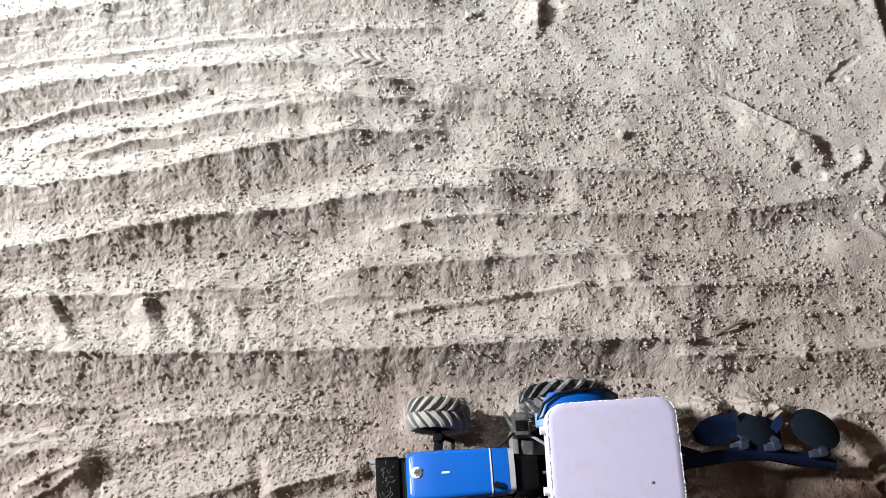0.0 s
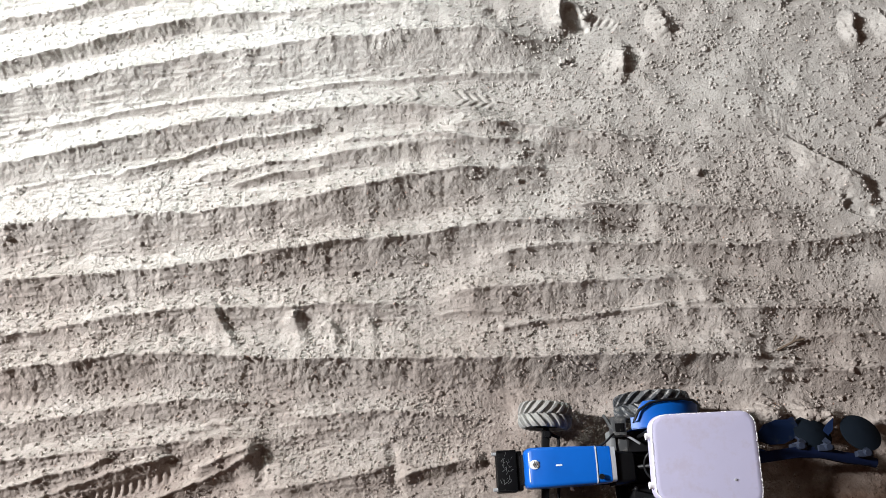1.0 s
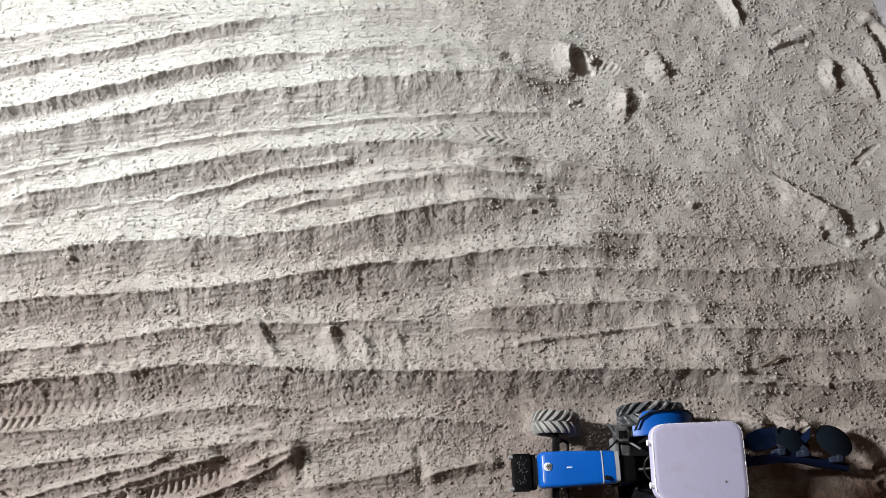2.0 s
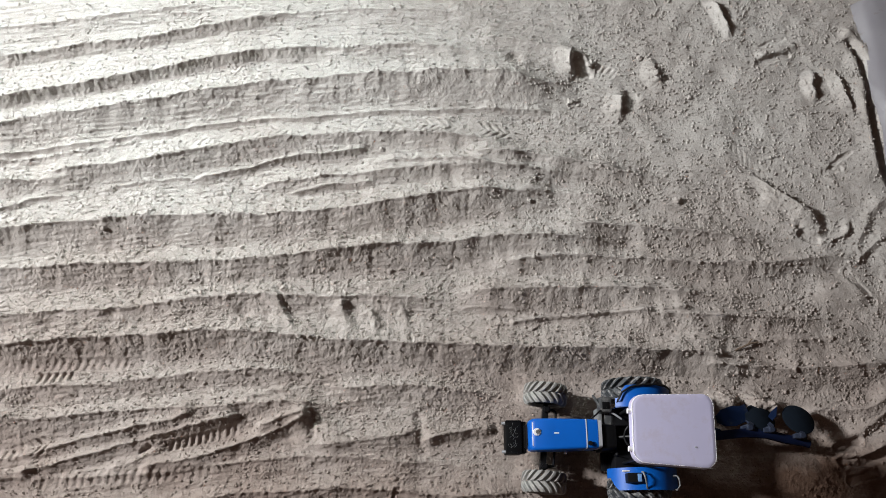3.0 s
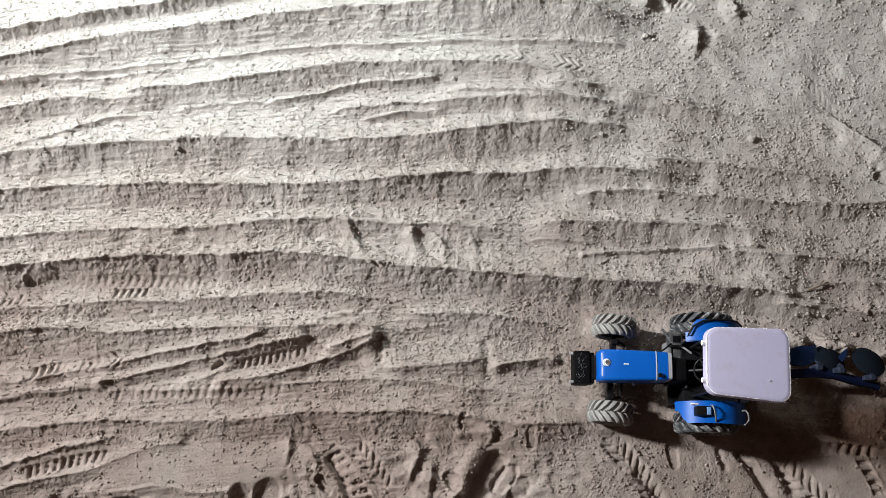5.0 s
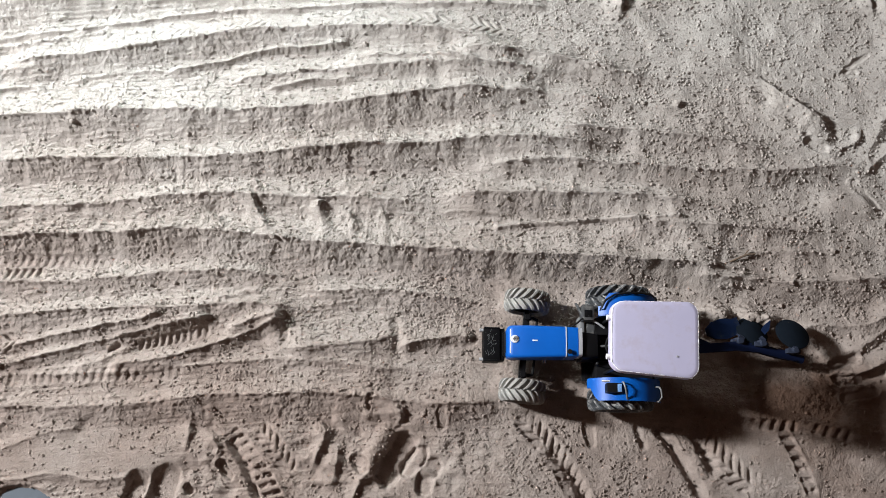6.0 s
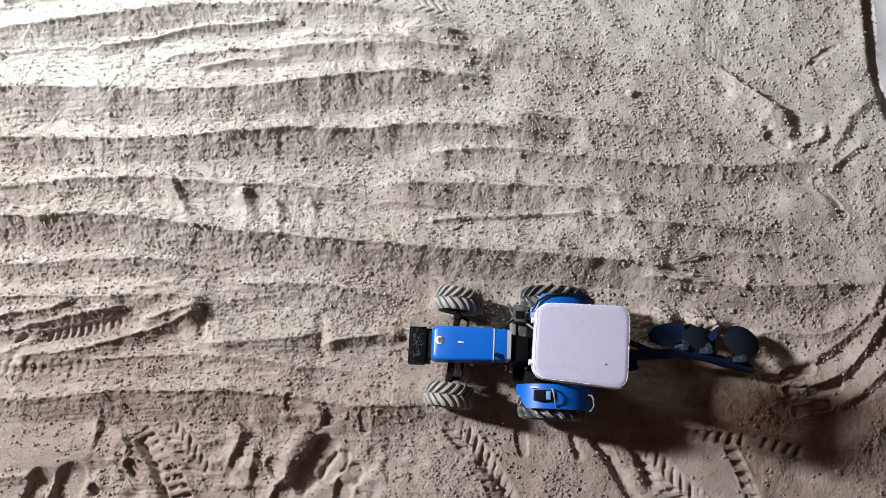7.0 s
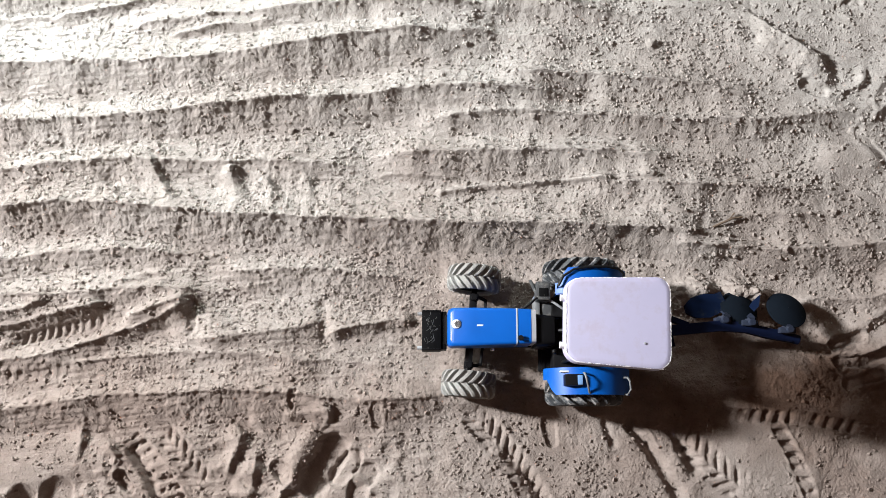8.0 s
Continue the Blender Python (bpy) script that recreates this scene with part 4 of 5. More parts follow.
bm = bmesh.new()
loft(bm, [hood_section(*s) for s in ((-0.1225, 0.0130, 0.047, 0.0590, 0.004), (-0.1215, 0.0156, 0.0455, 0.0635, 0.004), (-0.1195, 0.0166, 0.045, 0.0655, 0.0038), (-0.1165, 0.0169, 0.045, 0.0668, 0.0034),
                                     (-0.100, 0.0167, 0.045, 0.0700, 0.003), (-0.080, 0.0161, 0.045, 0.0728, 0.003), (-0.0632, 0.0156, 0.045, 0.0746, 0.003))])
hood = part("bonnet", bm, BLUE, tractor, "glossy bright blue bonnet")
bm = bmesh.new()
loft(bm, [hood_section(*s) for s in ((-0.0622, 0.0155, 0.045, 0.0746, 0.003), (-0.056, 0.0152, 0.045, 0.0752, 0.003), (-0.0510, 0.0150, 0.045, 0.0755, 0.003))])
cowl = part("cowl", bm, BLUE, tractor, "blue cowl with a pale rear band")
bm = bmesh.new()
loft(bm, [hood_section(-0.0507, 0.0148, 0.050, 0.0755, 0.003), hood_section(-0.0468, 0.0144, 0.050, 0.0750, 0.003)])
part("rear_band", bm, BAND, cowl, "pale grey painted band")
bm = bmesh.new()
loft(bm, [hood_section(-0.0638, 0.01572, 0.052, 0.0750, 0.003), hood_section(-0.0628, 0.01570, 0.052, 0.0751, 0.003)])
part("seam_trim", bm, BAND, cowl, "thin bright seam strip")
bm = bmesh.new()
cyl(bm, (-0.0603, -0.0105, 0.072), (-0.0603, -0.0105, 0.0775), 0.0020, 0.0018, 14)
cyl(bm, (-0.0603, -0.0105, 0.0775), (-0.0603, -0.0105, 0.0787), 0.0025, 0.0022, 14)
part("filler_cap", bm, BLACK, cowl, "black filler cap")
bm = bmesh.new()
cyl(bm, (-0.1150, 0.0022, 0.0672), (-0.1150, 0.0022, 0.0690), 0.0042, 0.0038, 24)
emblem = part("emblem", bm, WHITE, hood, "round white badge")
for k, (du, ln) in enumerate(((-0.0018, 0.0042), (0.0004, 0.0046), (0.0025, 0.0032))):
    bm = bmesh.new()
    for s in (-1, 1):
        m = pose(-0.1150 + du * 0.85, 0.0022, 0.0692, 0, 0, s * 58)
        box(bm, -0.00035, ln * 0.72, -0.0004, 0.0004, 0, 0.0004, m=m)
    part("badge_stripe", bm, GREY, emblem)
bm = bmesh.new()
box(bm, -0.0975, -0.0920, -0.0000, 0.0014, 0.0700, 0.0722, 0.0004)
part("bonnet_catch", bm, WHITE, hood, "small white bonnet catch")
bm = bmesh.new()
box(bm, -0.1199, -0.1190, -0.0120, 0.0125, 0.0640, 0.0662, 0.0003)
part("nose_trim", bm, WHITE, hood, "thin silver strip across the nose")
bm = bmesh.new()
box(bm, -0.1240, -0.1205, -0.0130, 0.0130, 0.024, 0.047, 0.001)
for k in range(6):
    box(bm, -0.1252, -0.1238, -0.0120, 0.0120, 0.0265 + k * 0.0034, 0.0280 + k * 0.0034)
part("grille", bm, BLACK, tractor, "black ribbed radiator grille")
for s in (-1, 1):
    bm = bmesh.new()
    box(bm, -0.116, -0.048, s * 0.0150 - 0.0006, s * 0.0150 + 0.0006, 0.040, 0.046, 0.0003)
    part("side_skirt", bm, BLACK, tractor, "black strip below the bonnet")
bm = bmesh.new()
cyl(bm, (-0.082, -0.0175, 0.050), (-0.082, -0.0195, 0.050), 0.0022, n=10)
cyl(bm, (-0.082, -0.0150, 0.050), (-0.082, -0.0178, 0.050), 0.0012, n=8)
part("side_bolt", bm, CHROME, tractor, "bright bolt head")

# the body sits a little off the wheels' middle line
for ob in tractor.children:
    if ob.name.split(".")[0] in ("front_weight", "engine", "bonnet", "cowl", "grille", "side_skirt", "side_bolt"):
        ob.matrix_local = pose(0, 0.0030, 0)

# driver's place: dashboard, wheel, seat, floor
bm = bmesh.new()
loft(bm, [hood_section(-0.0466, 0.0140, 0.040, 0.0725, 0.004), hood_section(-0.0384, 0.0135, 0.040, 0.0715, 0.004), hood_section(-0.0300, 0.0125, 0.040, 0.0690, 0.004), hood_section(-0.0255, 0.0105, 0.040, 0.0600, 0.004)])
part("dashboard", bm, BLACK, tractor, "black dashboard")
column = part("steering_column", rod(bmesh.new(), [(-0.031, 0, 0.062), (-0.012, 0, 0.078)], 0.0018), BLACK, tractor)
bm = bmesh.new()
ring = [(-0.012 + 0.0125 * math.cos(a) * 0.80, 0.0125 * math.sin(a), 0.079 + 0.0125 * math.cos(a) * 0.6) for a in [k * 2 * math.pi / 28 for k in range(28)]]
rod(bm, ring + ring[:1], 0.0011)
for k in (0, 9, 19):
    rod(bm, [(-0.012, 0, 0.078), ring[k]], 0.0008, 6)
part("steering_wheel", bm, BLACK, column, "thin black steering wheel")
bm = bmesh.new()
loft(bm, [[(x, y, z) for x, y in rounded(0.002, 0.028, -0.013, 0.013, 0.005)] for z in (0.058, 0.064)])
box(bm, 0.024, 0.032, -0.017, 0.017, 0.060, 0.080, 0.003)
box(bm, 0.008, 0.020, -0.006, 0.006, 0.046, 0.059, 0.001)
part("seat", bm, BLACK, tractor, "black driver's seat under the canopy")
for s in (-1, 1):
    bm = bmesh.new()
    box(bm, -0.040, -0.004, s * 0.023 - 0.010, s * 0.023 + 0.010, 0.0300, 0.0325, 0.0008)
    for k in range(5):
        box(bm, -0.037 + k * 0.006, -0.034 + k * 0.006, s * 0.023 - 0.008, s * 0.023 + 0.008, 0.0324, 0.0333)
    part("footboard", bm, BLACK, tractor, "black ribbed footboard")
bm = bmesh.new()
box(bm, -0.0445, -0.0400, 0.0150, 0.0335, 0.030, 0.052, 0.001)
part("step_plate", bm, GREY, tractor, "grey upright plate")
bm = bmesh.new()
loft(bm, [hood_section(-0.0402, 0.0095, 0.036, 0.0490, 0.004), hood_section(-0.0320, 0.0100, 0.036, 0.0510, 0.004), hood_section(-0.0225, 0.0090, 0.036, 0.0500, 0.004)])
part("side_console", bm, DUSTY, tractor, "dusty grey console beside the dashboard").matrix_local = pose(0, 0.0215, 0)
bm = bmesh.new()
box(bm, -0.0445, -0.0325, 0.0270, 0.0435, 0.048, 0.0665, 0.0012)
battery = part("battery_box", bm, DUSTY, tractor, "black box beside the dashboard")
bm = bmesh.new()
box(bm, -0.0425, -0.0345, 0.0300, 0.0375, 0.0660, 0.0672, 0.0004)
part("panel", bm, MUDDY, battery, "dull grey panel on the box")
part("hose", rod(bmesh.new(), [(-0.064, 0.0185, 0.064), (-0.056, 0.0195, 0.066), (-0.051, 0.0230, 0.068), (-0.046, 0.0275, 0.067), (-0.042, 0.0300, 0.064)], 0.0010), BLACK, tractor, "black hose from bonnet to box")
part("hose", rod(bmesh.new(), [(-0.0475, 0.0470, 0.046), (-0.0470, 0.0430, 0.054), (-0.0458, 0.0370, 0.060), (-0.0430, 0.0320, 0.062), (-0.0400, 0.0295, 0.060)], 0.0015), DUSTY, tractor, "thick dusty hose bent round the box")
part("lever", rod(bmesh.new(), [(-0.0360, 0.0285, 0.060), (-0.0300, 0.0260, 0.0615), (-0.0250, 0.0225, 0.0620), (-0.0210, 0.0200, 0.0610)], 0.0011), STEEL, tractor, "thin steel lever")
bm = bmesh.new()
rod(bm, [(-0.030, -0.018, 0.05), (-0.031, -0.0185, 0.070)], 0.0007, 6)
part("gear_lever", bm, BLACK, tractor)
bm = bmesh.new()
bmesh.ops.create_uvsphere(bm, u_segments=10, v_segments=8, radius=0.0022, matrix=Matrix.Translation((-0.031, -0.0185, 0.0715)))
part("lever_knob", bm, BLACK, tractor)

# mudguards with lamps and grab rails
def guard_section(a, r, y0, y1, th):
    ca, sa = math.cos(a), math.sin(a)
    return [(r * ca, y0, 0.0345 + r * sa), ((r + th) * ca, y0, 0.0345 + (r + th) * sa), ((r + th) * ca, y1, 0.0345 + (r + th) * sa), (r * ca, y1, 0.0345 + r * sa)]


for s in (-1, 1):
    bm = bmesh.new()
    steps = 18
    START = 156 if s < 0 else 132
    secs = []
    for k in range(steps + 1):
        a = radians(START - (START - 28) * k / steps)
        f = k / steps
        wide = 0.0225 * min(1.0, 0.42 + max(0.0, f - 0.06) * 7.0)
        y_in = 0.0325
        secs.append(guard_section(a, 0.0405, s * y_in, s * (y_in + wide), 0.0014))
    loft(bm, secs)
    fan = []
    for k in range(steps + 1):
        a = radians(START - (START - 28) * k / steps)
        fan.append(((0.0408 * math.cos(a)), 0.0345 + 0.0408 * math.sin(a)))
    fan = [(-0.034 if s < 0 else -0.026, 0.034)] + fan + [(0.034, 0.040)]
    loft(bm, [[(x, s * 0.0318, z) for x, z in fan], [(x, s * 0.0334, z) for x, z in fan]])
    guard = part("mudguard", bm, BLUE, tractor, "bright blue rear mudguard")
    if s < 0:
        lampbox = bmesh.new()
        box(lampbox, -0.0235, -0.0080, s * 0.0430 - 0.0050, s * 0.0430 + 0.0050, 0.0670, 0.0800, 0.0010)
        lb = part("lamp_housing", lampbox, BLACK, guard, "square black lamp housing")
        bm = bmesh.new()
        box(bm, -0.0130, -0.0088, s * 0.0430 - 0.0040, s * 0.0430 + 0.0040, 0.0795, 0.0807, 0.0004)
        part("lamp_lens", bm, LENS, lb, "pale blue lamp lens")
    if s < 0:
        rails = [[(-0.0070, -0.0365, 0.073), (-0.0072, -0.0375, 0.0815), (-0.0062, -0.0420, 0.0835), (-0.0048, -0.0480, 0.0820), (-0.0028, -0.0535, 0.0765), (0.0, -0.0550, 0.0740)],
                 [(0.0290, -0.0400, 0.062), (0.0312, -0.0405, 0.0720), (0.0325, -0.0440, 0.0745), (0.0335, -0.0500, 0.0730), (0.0325, -0.0545, 0.0660), (0.0290, -0.0545, 0.0620)]]
    else:
        rails = [[(-0.0265, 0.0365, 0.064), (-0.0262, 0.0390, 0.0725), (-0.0220, 0.0470, 0.0745), (-0.0130, 0.0525, 0.0775), (0.0, 0.0545, 0.0790), (0.0150, 0.0548, 0.0780), (0.0260, 0.0540, 0.0735), (0.0315, 0.0500, 0.0715), (0.0315, 0.0400, 0.0680)]]
    for bent in rails:
        part("grab_rail", rod(bmesh.new(), bent, 0.0009 if s < 0 else 0.0012), GREY if s < 0 else BLACK, guard, "bent grey grab rail" if s < 0 else "bent black grab rail")
    if s < 0:
        bm = bmesh.new()
        box(bm, -0.0265, -0.0190, -0.0362, -0.0348, 0.0685, 0.0722, 0.0002)
        part("sticker", bm, WHITE, guard, "narrow white sticker")

# panel out of view under the canopy, added to block light from the west
bm = bmesh.new()
box(bm, 0.0320, 0.0345, -0.0318, 0.0318, 0.030, 0.080, 0.0008)
box(bm, 0.0335, 0.0360, -0.026, 0.026, 0.050, 0.054, 0.0005)
part("light_block_panel", bm, BLACK, tractor, "unseen dark panel behind the seat, added to block light")

# canopy on four posts
for x in (-0.021, 0.040):
    for s in (-1, 1):
        part("canopy_post", rod(bmesh.new(), [(x, s * 0.026, 0.045), (x, s * 0.0265, 0.10), (x, s * 0.026, 0.142)], 0.0016), BLACK, tractor, "thin black canopy post")
bm = bmesh.new()
secs = []
for z, grow in ((0.1380, 0.0008), (0.1440, 0.0004), (0.1464, 0.0000), (0.1471, -0.0009), (0.1472, -0.0045)):
    loop = rounded(-0.0332 - grow, 0.0495 + grow, -0.0342 - grow, 0.0352 + grow, 0.0115 + grow)
    secs.append([(x, y * (1 + 1.3 * (x - 0.01)), z + 0.0006 * math.sin(x * 130) * math.cos(y * 95)) for x, y in loop])
loft(bm, secs)
canopy = part("canopy", bm, CANOPY, tractor, "lilac-white sheet canopy with chipped rounded edges")
canopy.matrix_local = pose(0, -0.0015, 0, 0, 0, -2.0)
edge = rounded(-0.0328, 0.0491, -0.0338, 0.0348, 0.0112)
edge = [(x, y * (1 + 1.3 * (x - 0.01))) for x, y in edge]
bead = []
for (xa, ya), (xb, yb) in zip(edge, edge[1:] + edge[:1]):
    n = max(1, int(math.hypot(xb - xa, yb - ya) / 0.0010))
    bead += [(xa + (xb - xa) * k / n, ya + (yb - ya) * k / n) for k in range(n)]
erng = random.Random(4)
bm = bmesh.new()
rod(bm, [(x + erng.uniform(-0.0003, 0.0003), y + erng.uniform(-0.0003, 0.0003), 0.1465 + erng.uniform(-0.0003, 0.0004)) for x, y in bead + bead[:1]], 0.00050, 6)
part("edge_bead", bm, RIM, canopy, "ragged white paint along the rim")
for y in (0.0175, -0.0195):
    bm = bmesh.new()
    cyl(bm, (-0.0370, y, 0.1435), (-0.0325, y, 0.1435), 0.0027, 0.0022, 16)
    part("roof_lamp", bm, RIM, canopy, "tiny white roof lamp")
bm = bmesh.new()
cyl(bm, (0.0285, -0.0160, 0.1468), (0.0285, -0.0160, 0.1484), 0.0011, 0.0008, 10)
part("screw", bm, STEEL, canopy, "small steel screw head")
# blobs of dried paint along the rim
crng = random.Random(8)
bm = bmesh.new()
for k in range(110):
    x, y = crng.choice([(crng.uniform(-0.02, 0.045), -0.0340), (crng.uniform(-0.02, 0.045), 0.0349), (0.0492, crng.uniform(-0.024, 0.024)), (-0.0330, crng.uniform(-0.024, 0.024))])
    y *= 1 + 1.3 * (x - 0.01)
    r = crng.uniform(0.0002, 0.0005)
    bmesh.ops.create_icosphere(bm, subdivisions=1, radius=r, matrix=Matrix.Translation((x, y, 0.1458 + crng.uniform(-0.001, 0.0008))) @ Matrix.Diagonal((1.5, 1, 0.7, 1)))
part("paint_blobs", bm, RIM, canopy, "dried white paint drips along the edge")

# ---- the disc plough behind the tractor ----
plough = tagged(new("toy_disc_plough"), "dark blue toy disc plough, worn and half sunk in soil", "toy plough")
plough.matrix_world = pose(0.146, 0.056, -0.003, 0, 0, 0)


def beam(bm, pts, w, h):
    secs = []
    pts = [Vector(p) for p in pts]
    for i, p in enumerate(pts):
        d = pts[min(i + 1, len(pts) - 1)] - pts[max(i - 1, 0)]
        n = Vector((-d.y, d.x, 0)).normalized() * w / 2
        secs.append([p - n - Vector((0, 0, h / 2)), p + n - Vector((0, 0, h / 2)), p + n + Vector((0, 0, h / 2)), p - n + Vector((0, 0, h / 2))])
    return loft(bm, secs)


part("main_beam", beam(bmesh.new(), [(0.0, -0.005, 0.032), (0.05, 0.001, 0.030), (0.09, 0.007, 0.027), (0.115, 0.007, 0.024), (0.138, 0.003, 0.020), (0.161, 0.001, 0.016)], 0.0095, 0.007), DARK_BLUE, plough, "long dark blue frame beam")
bm = bmesh.new()
beam(bm, [(-0.005, -0.022, 0.026), (0.015, -0.016, 0.028), (0.040, -0.001, 0.029)], 0.005, 0.005)
beam(bm, [(-0.005, 0.022, 0.026), (0.018, 0.020, 0.028), (0.060, 0.006, 0.029)], 0.005, 0.005)
part("hitch_arms", bm, DARK_BLUE, plough, "dark blue hitch arms")
bm = bmesh.new()
beam(bm, [(0.002, 0.0, 0.03), (0.006, 0.0, 0.055)], 0.006, 0.004)
beam(bm, [(-0.002, -0.012, 0.026), (0.020, -0.010, 0.026), (0.046, -0.004, 0.027)], 0.020, 0.004)
part("hitch_mast", bm, DARK_BLUE, plough)
cyl_end = cyl(bmesh.new(), (0.155, 0.002, 0.016), (0.168, -0.001, 0.015), 0.0050, 0.0046, 16)
part("beam_end", cyl_end, DARK_BLUE, plough, "round dark blue end cap")


def disc_blade(x, y, z, r, parent, lean, turn):
    """A dished steel disc on its bracket."""
    bm = bmesh.new()
    prof = [(0.0005, 0.0050), (r * 0.35, 0.0044), (r * 0.7, 0.0026), (r, 0.0), (r, -0.0008), (r * 0.7, 0.0016), (r * 0.35, 0.0034), (0.0005, 0.0040)]
    lathe(bm, prof, 36)
    ob = part("disc", bm, DISC, parent, "dished dark steel disc")
    ob.matrix_local = pose(x, y, z, lean, 0, turn)
    return ob


for x, y, z, r, lean, turn in ((0.111, 0.0255, 0.020, 0.0182, 62, -20), (0.1545, 0.0255, 0.023, 0.0190, 64, -14)):
    disc_blade(x, y, z, r, plough, lean, turn)
for (x, y), (bx, by) in (((0.097, 0.022), (0.093, 0.0125)), ((0.117, 0.021), (0.118, 0.0115)), ((0.153, 0.020), (0.153, 0.0065))):
    bm = bmesh.new()
    beam(bm, [(bx - 0.004, by, 0.027), (bx, by + 0.001, 0.030), ((x + bx) / 2 + 0.002, (y + by) / 2, 0.027), (x, y, 0.020)], 0.0062, 0.005)
    cyl(bm, (bx, by, 0.022), (bx + 0.001, by, 0.0335), 0.0040, 0.0030, 9)
    box(bm, bx - 0.008, bx + 0.007, by - 0.0035, by + 0.002, 0.024, 0.0305, 0.0012)
    part("disc_bracket", bm, PALE_BLUE, plough, "scraped pale blue bracket")


def ploughshare(outline, tilt):
    """A pointed steel share, bent a little along its length."""
    bm = bmesh.new()
    top = [(x, y, 0.017 + tilt * (y - 0.02) + 3.0 * (x - 0.09) ** 2) for x, y in outline]
    loft(bm, [[(x, y, z - 0.0022) for x, y, z in top], top])
    part("ploughshare", bm, SHARE, plough, "blue ploughshare with a pointed corner")


ploughshare([(0.0925, 0.0400), (0.0870, 0.0375), (0.0760, 0.0370), (0.0650, 0.0325), (0.0590, 0.0250), (0.0620, 0.0180), (0.0720, 0.0150), (0.0850, 0.0160), (0.0950, 0.0210), (0.0985, 0.0300)], 0.35)
ploughshare([(0.1290, 0.0385), (0.1235, 0.0330), (0.1195, 0.0260), (0.1240, 0.0220), (0.1285, 0.0280)], 0.30)

# ---- single things on the soil ----
def clod(x, y, r, k):
    """One hard clod, pressed a little into the soil."""
    bm = bmesh.new()
    bmesh.ops.create_icosphere(bm, subdivisions=2, radius=r)
    for v in bm.verts:
        v.co *= 1 + 0.55 * noise.noise(v.co * (1.3 / r) + Vector((k * 3.1, 0, 0)))
        v.co.z *= 0.72
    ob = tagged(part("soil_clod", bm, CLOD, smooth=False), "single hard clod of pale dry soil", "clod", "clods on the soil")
    ob.matrix_world = pose(x, y, ground_z(x, y) + r * 0.35, 0, 0, k * 37)


FAR_CLODS = [(0.180, 0.585, 0.0026), (0.158, 0.628, 0.0026), (0.041, 0.483, 0.0021), (0.056, 0.483, 0.0026), (0.059, 0.418, 0.0018), (0.080, 0.391, 0.0018), (0.116, 0.388, 0.0021), (0.225, 0.432, 0.0021), (0.270, 0.385, 0.0021), (0.227, 0.133, 0.0021), (0.239, 0.135, 0.0021), (0.308, 0.143, 0.0031), (0.316, 0.220, 0.0031), (0.313, 0.151, 0.0026), (0.303, 0.221, 0.0026), (0.236, 0.252, 0.0021), (0.217, 0.156, 0.0026), (0.224, 0.156, 0.0021), (-0.390, 0.268, 0.0026), (-0.449, 0.315, 0.0021), (-0.357, 0.258, 0.0026), (-0.234, 0.280, 0.0021), (-0.252, 0.288, 0.0021), (-0.020, 0.218, 0.0026), (-0.105, 0.251, 0.0026), (-0.141, 0.160, 0.0026), (-0.103, 0.169, 0.0021), (-0.004, 0.265, 0.0023), (-0.101, 0.286, 0.0023), (0.025, 0.318, 0.0021)]
NEAR_CLODS = [(-0.278, 0.151, 0.0031), (-0.266, 0.151, 0.0026), (-0.305, 0.133, 0.0023), (-0.382, 0.094, 0.0021), (-0.391, 0.127, 0.0021), (-0.410, 0.164, 0.0023), (-0.357, 0.169, 0.0021), (-0.159, -0.003, 0.0026), (-0.094, -0.012, 0.0026), (-0.126, -0.024, 0.0021), (-0.154, -0.022, 0.0026), (-0.065, -0.021, 0.0021), (-0.096, -0.030, 0.0023), (0.260, 0.134, 0.0021), (0.200, 0.125, 0.0018), (0.412, -0.039, 0.0031), (0.364, 0.309, 0.0026), (0.395, 0.284, 0.0026), (0.327, 0.129, 0.0021), (0.300, 0.118, 0.0026), (0.373, 0.252, 0.0021), (-0.384, -0.015, 0.0021), (-0.284, -0.013, 0.0021), (-0.371, -0.019, 0.0018), (-0.158, -0.003, 0.0026)]
OTHER_CLODS = [(0.181, 0.355, 0.0042), (0.140, 0.352, 0.0030), (0.252, 0.150, 0.0030), (0.311, 0.149, 0.0036), (-0.197, 0.400, 0.0030), (0.045, 0.487, 0.0040), (0.052, 0.490, 0.0034), (-0.302, 0.209, 0.0042), (-0.306, 0.216, 0.0034), (-0.232, 0.196, 0.0040), (0.205, 0.505, 0.0036), (-0.178, 0.240, 0.0036), (0.330, 0.236, 0.0030), (0.060, 0.266, 0.0036), (-0.520, 0.270, 0.0034), (0.275, 0.110, 0.0028), (-0.090, 0.120, 0.0032), (-0.010, 0.340, 0.0030), (0.140, 0.560, 0.0042), (0.360, 0.185, 0.0034), (0.072, 0.545, 0.0050), (0.160, 0.534, 0.0045), (0.116, 0.484, 0.0042)]
for k, (x, y, r) in enumerate(FAR_CLODS + NEAR_CLODS + OTHER_CLODS):
    clod(x, y, r, k)
bm = bmesh.new()
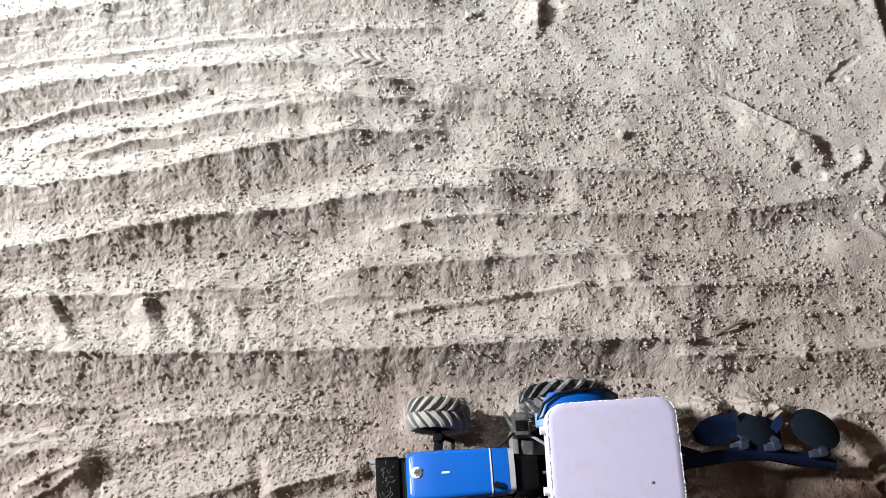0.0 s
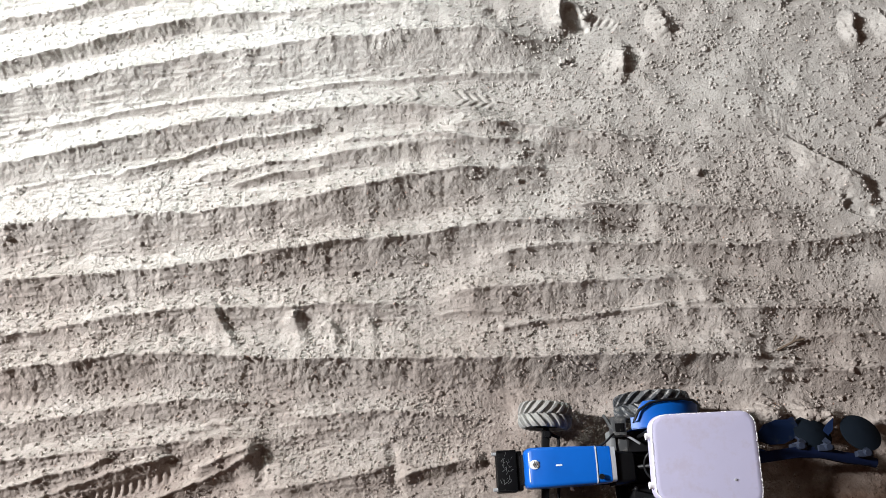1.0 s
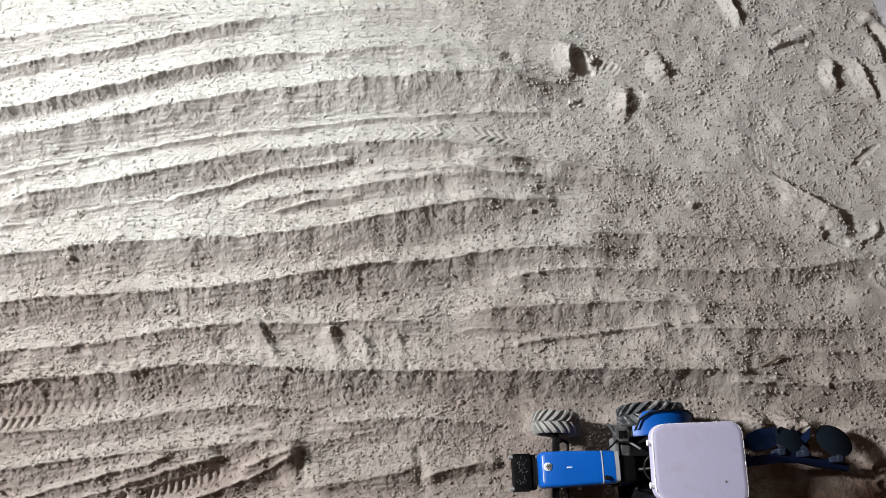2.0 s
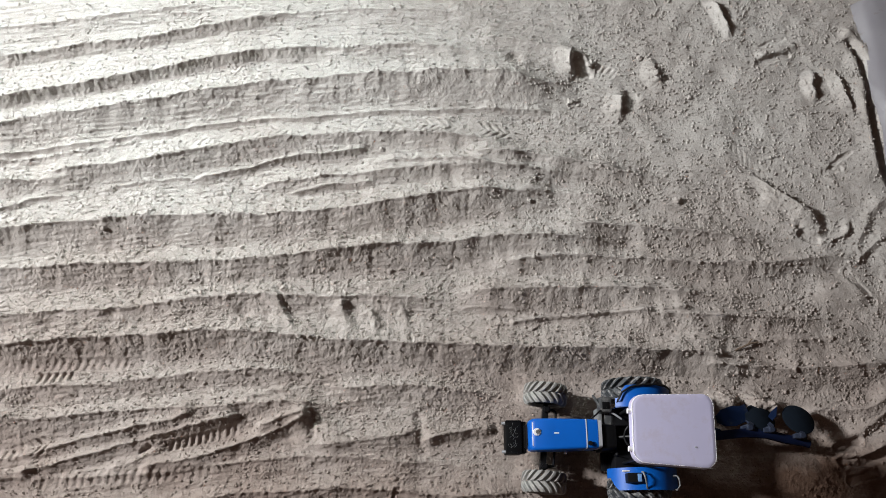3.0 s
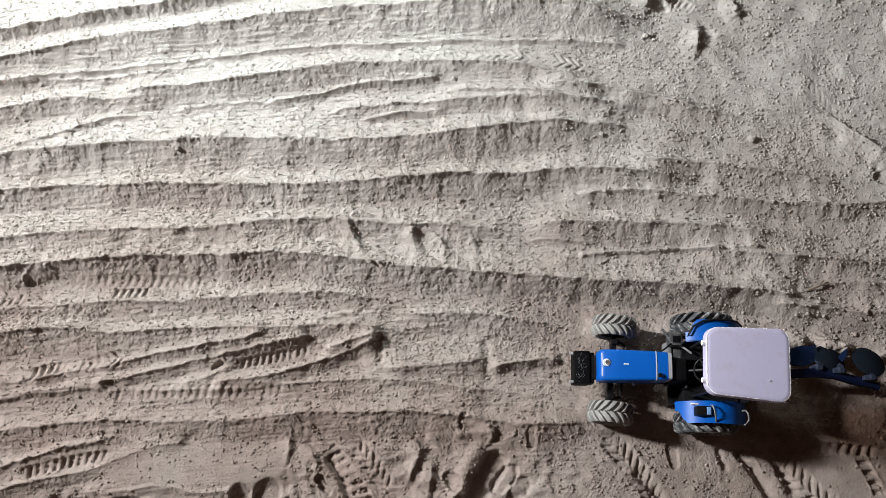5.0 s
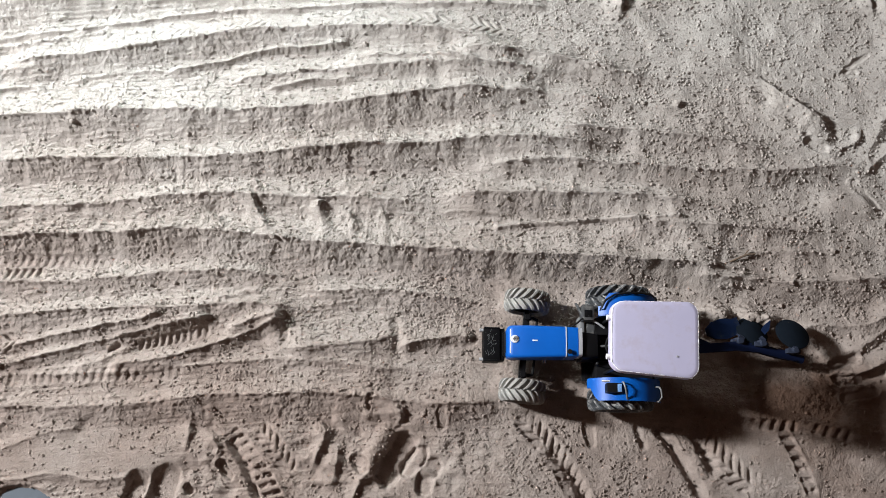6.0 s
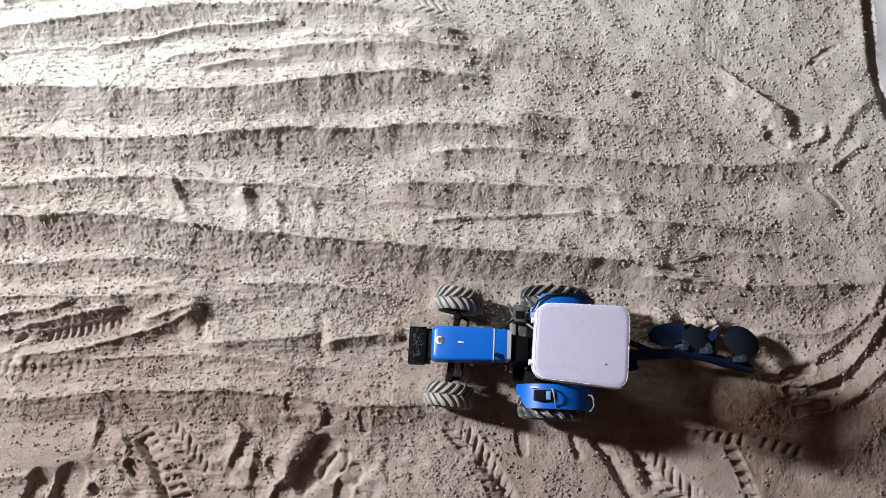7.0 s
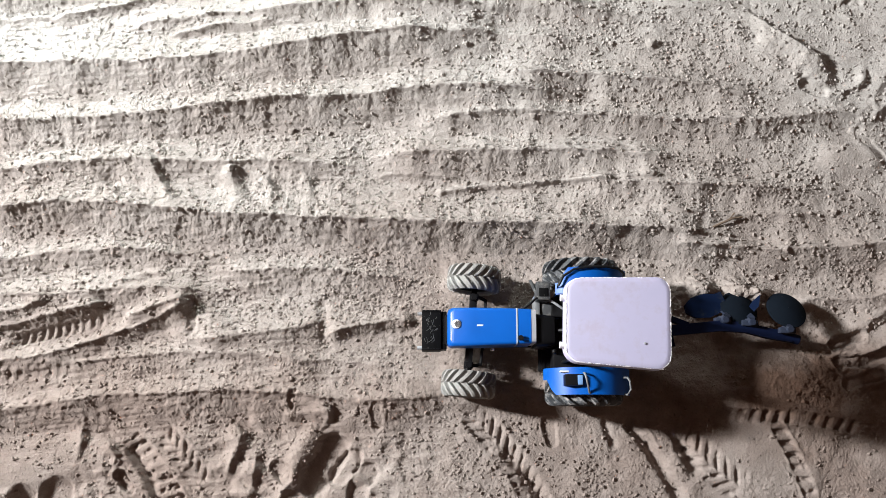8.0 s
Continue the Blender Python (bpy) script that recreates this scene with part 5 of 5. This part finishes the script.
rod(bm, [(-0.014, -0.002, 0.001), (-0.004, 0.0005, 0.003), (0.006, 0.003, 0.0035), (0.016, 0.003, 0.002)], 0.0012, 7)
rod(bm, [(0.002, 0.002, 0.003), (0.009, 0.008, 0.004)], 0.0007, 6)
TWIG = painted("dry_twig", (0.12, 0.085, 0.06), 0.9, 0.6, (0.28, 0.23, 0.18), 200.0)
twig = tagged(part("twig", bm, TWIG), "short dark dry twig lying on the soil", "twig")
twig.matrix_world = pose(0.252, 0.167, ground_z(0.252, 0.167) + 0.001, 0, 0, 12)
bm = bmesh.new()
loft(bm, [[(x, y, z + 0.0012 * math.sin(x * 90) * math.cos(y * 120)) for x, y in rounded(-0.046, 0.046, -0.030, 0.022, 0.016)] for z in (0.0, 0.0012)])
sheet = tagged(part("plastic_sheet", bm, SHEET), "blue-grey plastic sheet showing through a hole in soil", "plastic sheet")
sheet.matrix_world = pose(-0.500, -0.150, -0.0135, 0, 0, 6)
bm = bmesh.new()
rows = []
for k in range(15):
    y = 0.33 + 0.024 * k
    lean = 0.472 - 0.09 * (y - 0.36) + 0.004 * math.sin(k * 1.3)
    rows.append([(lean + u, y, 0.012 - 0.020 * math.exp(-u / 0.010) + 0.003 * math.sin(k * 0.9 + u * 60)) for u in (0.0, 0.006, 0.014, 0.026, 0.045, 0.07, 0.10, 0.13)])
skin = [[bm.verts.new(p) for p in r] for r in rows]
for a, b in zip(skin, skin[1:]):
    for k in range(len(a) - 1):
        bm.faces.new((a[k], a[k + 1], b[k + 1], b[k]))
bmesh.ops.solidify(bm, geom=bm.faces[:], thickness=0.0012)
tagged(part("plastic_sheet", bm, PALE_SHEET), "pale grey plastic sheet folded along the soil's edge", "plastic sheet")
bm = bmesh.new()
loft(bm, [[(x, y, z + 0.0015 * math.sin(x * 70) * math.cos(y * 90)) for x, y in rounded(-0.060, 0.060, -0.045, 0.045, 0.020)] for z in (0.0, 0.0012)])
corner = tagged(part("plastic_sheet", bm, SHEET), "dark blue-grey plastic sheet lying on the soil", "plastic sheet")
corner.matrix_world = pose(0.508, -0.088, 0.0045, 0, 0, 38)
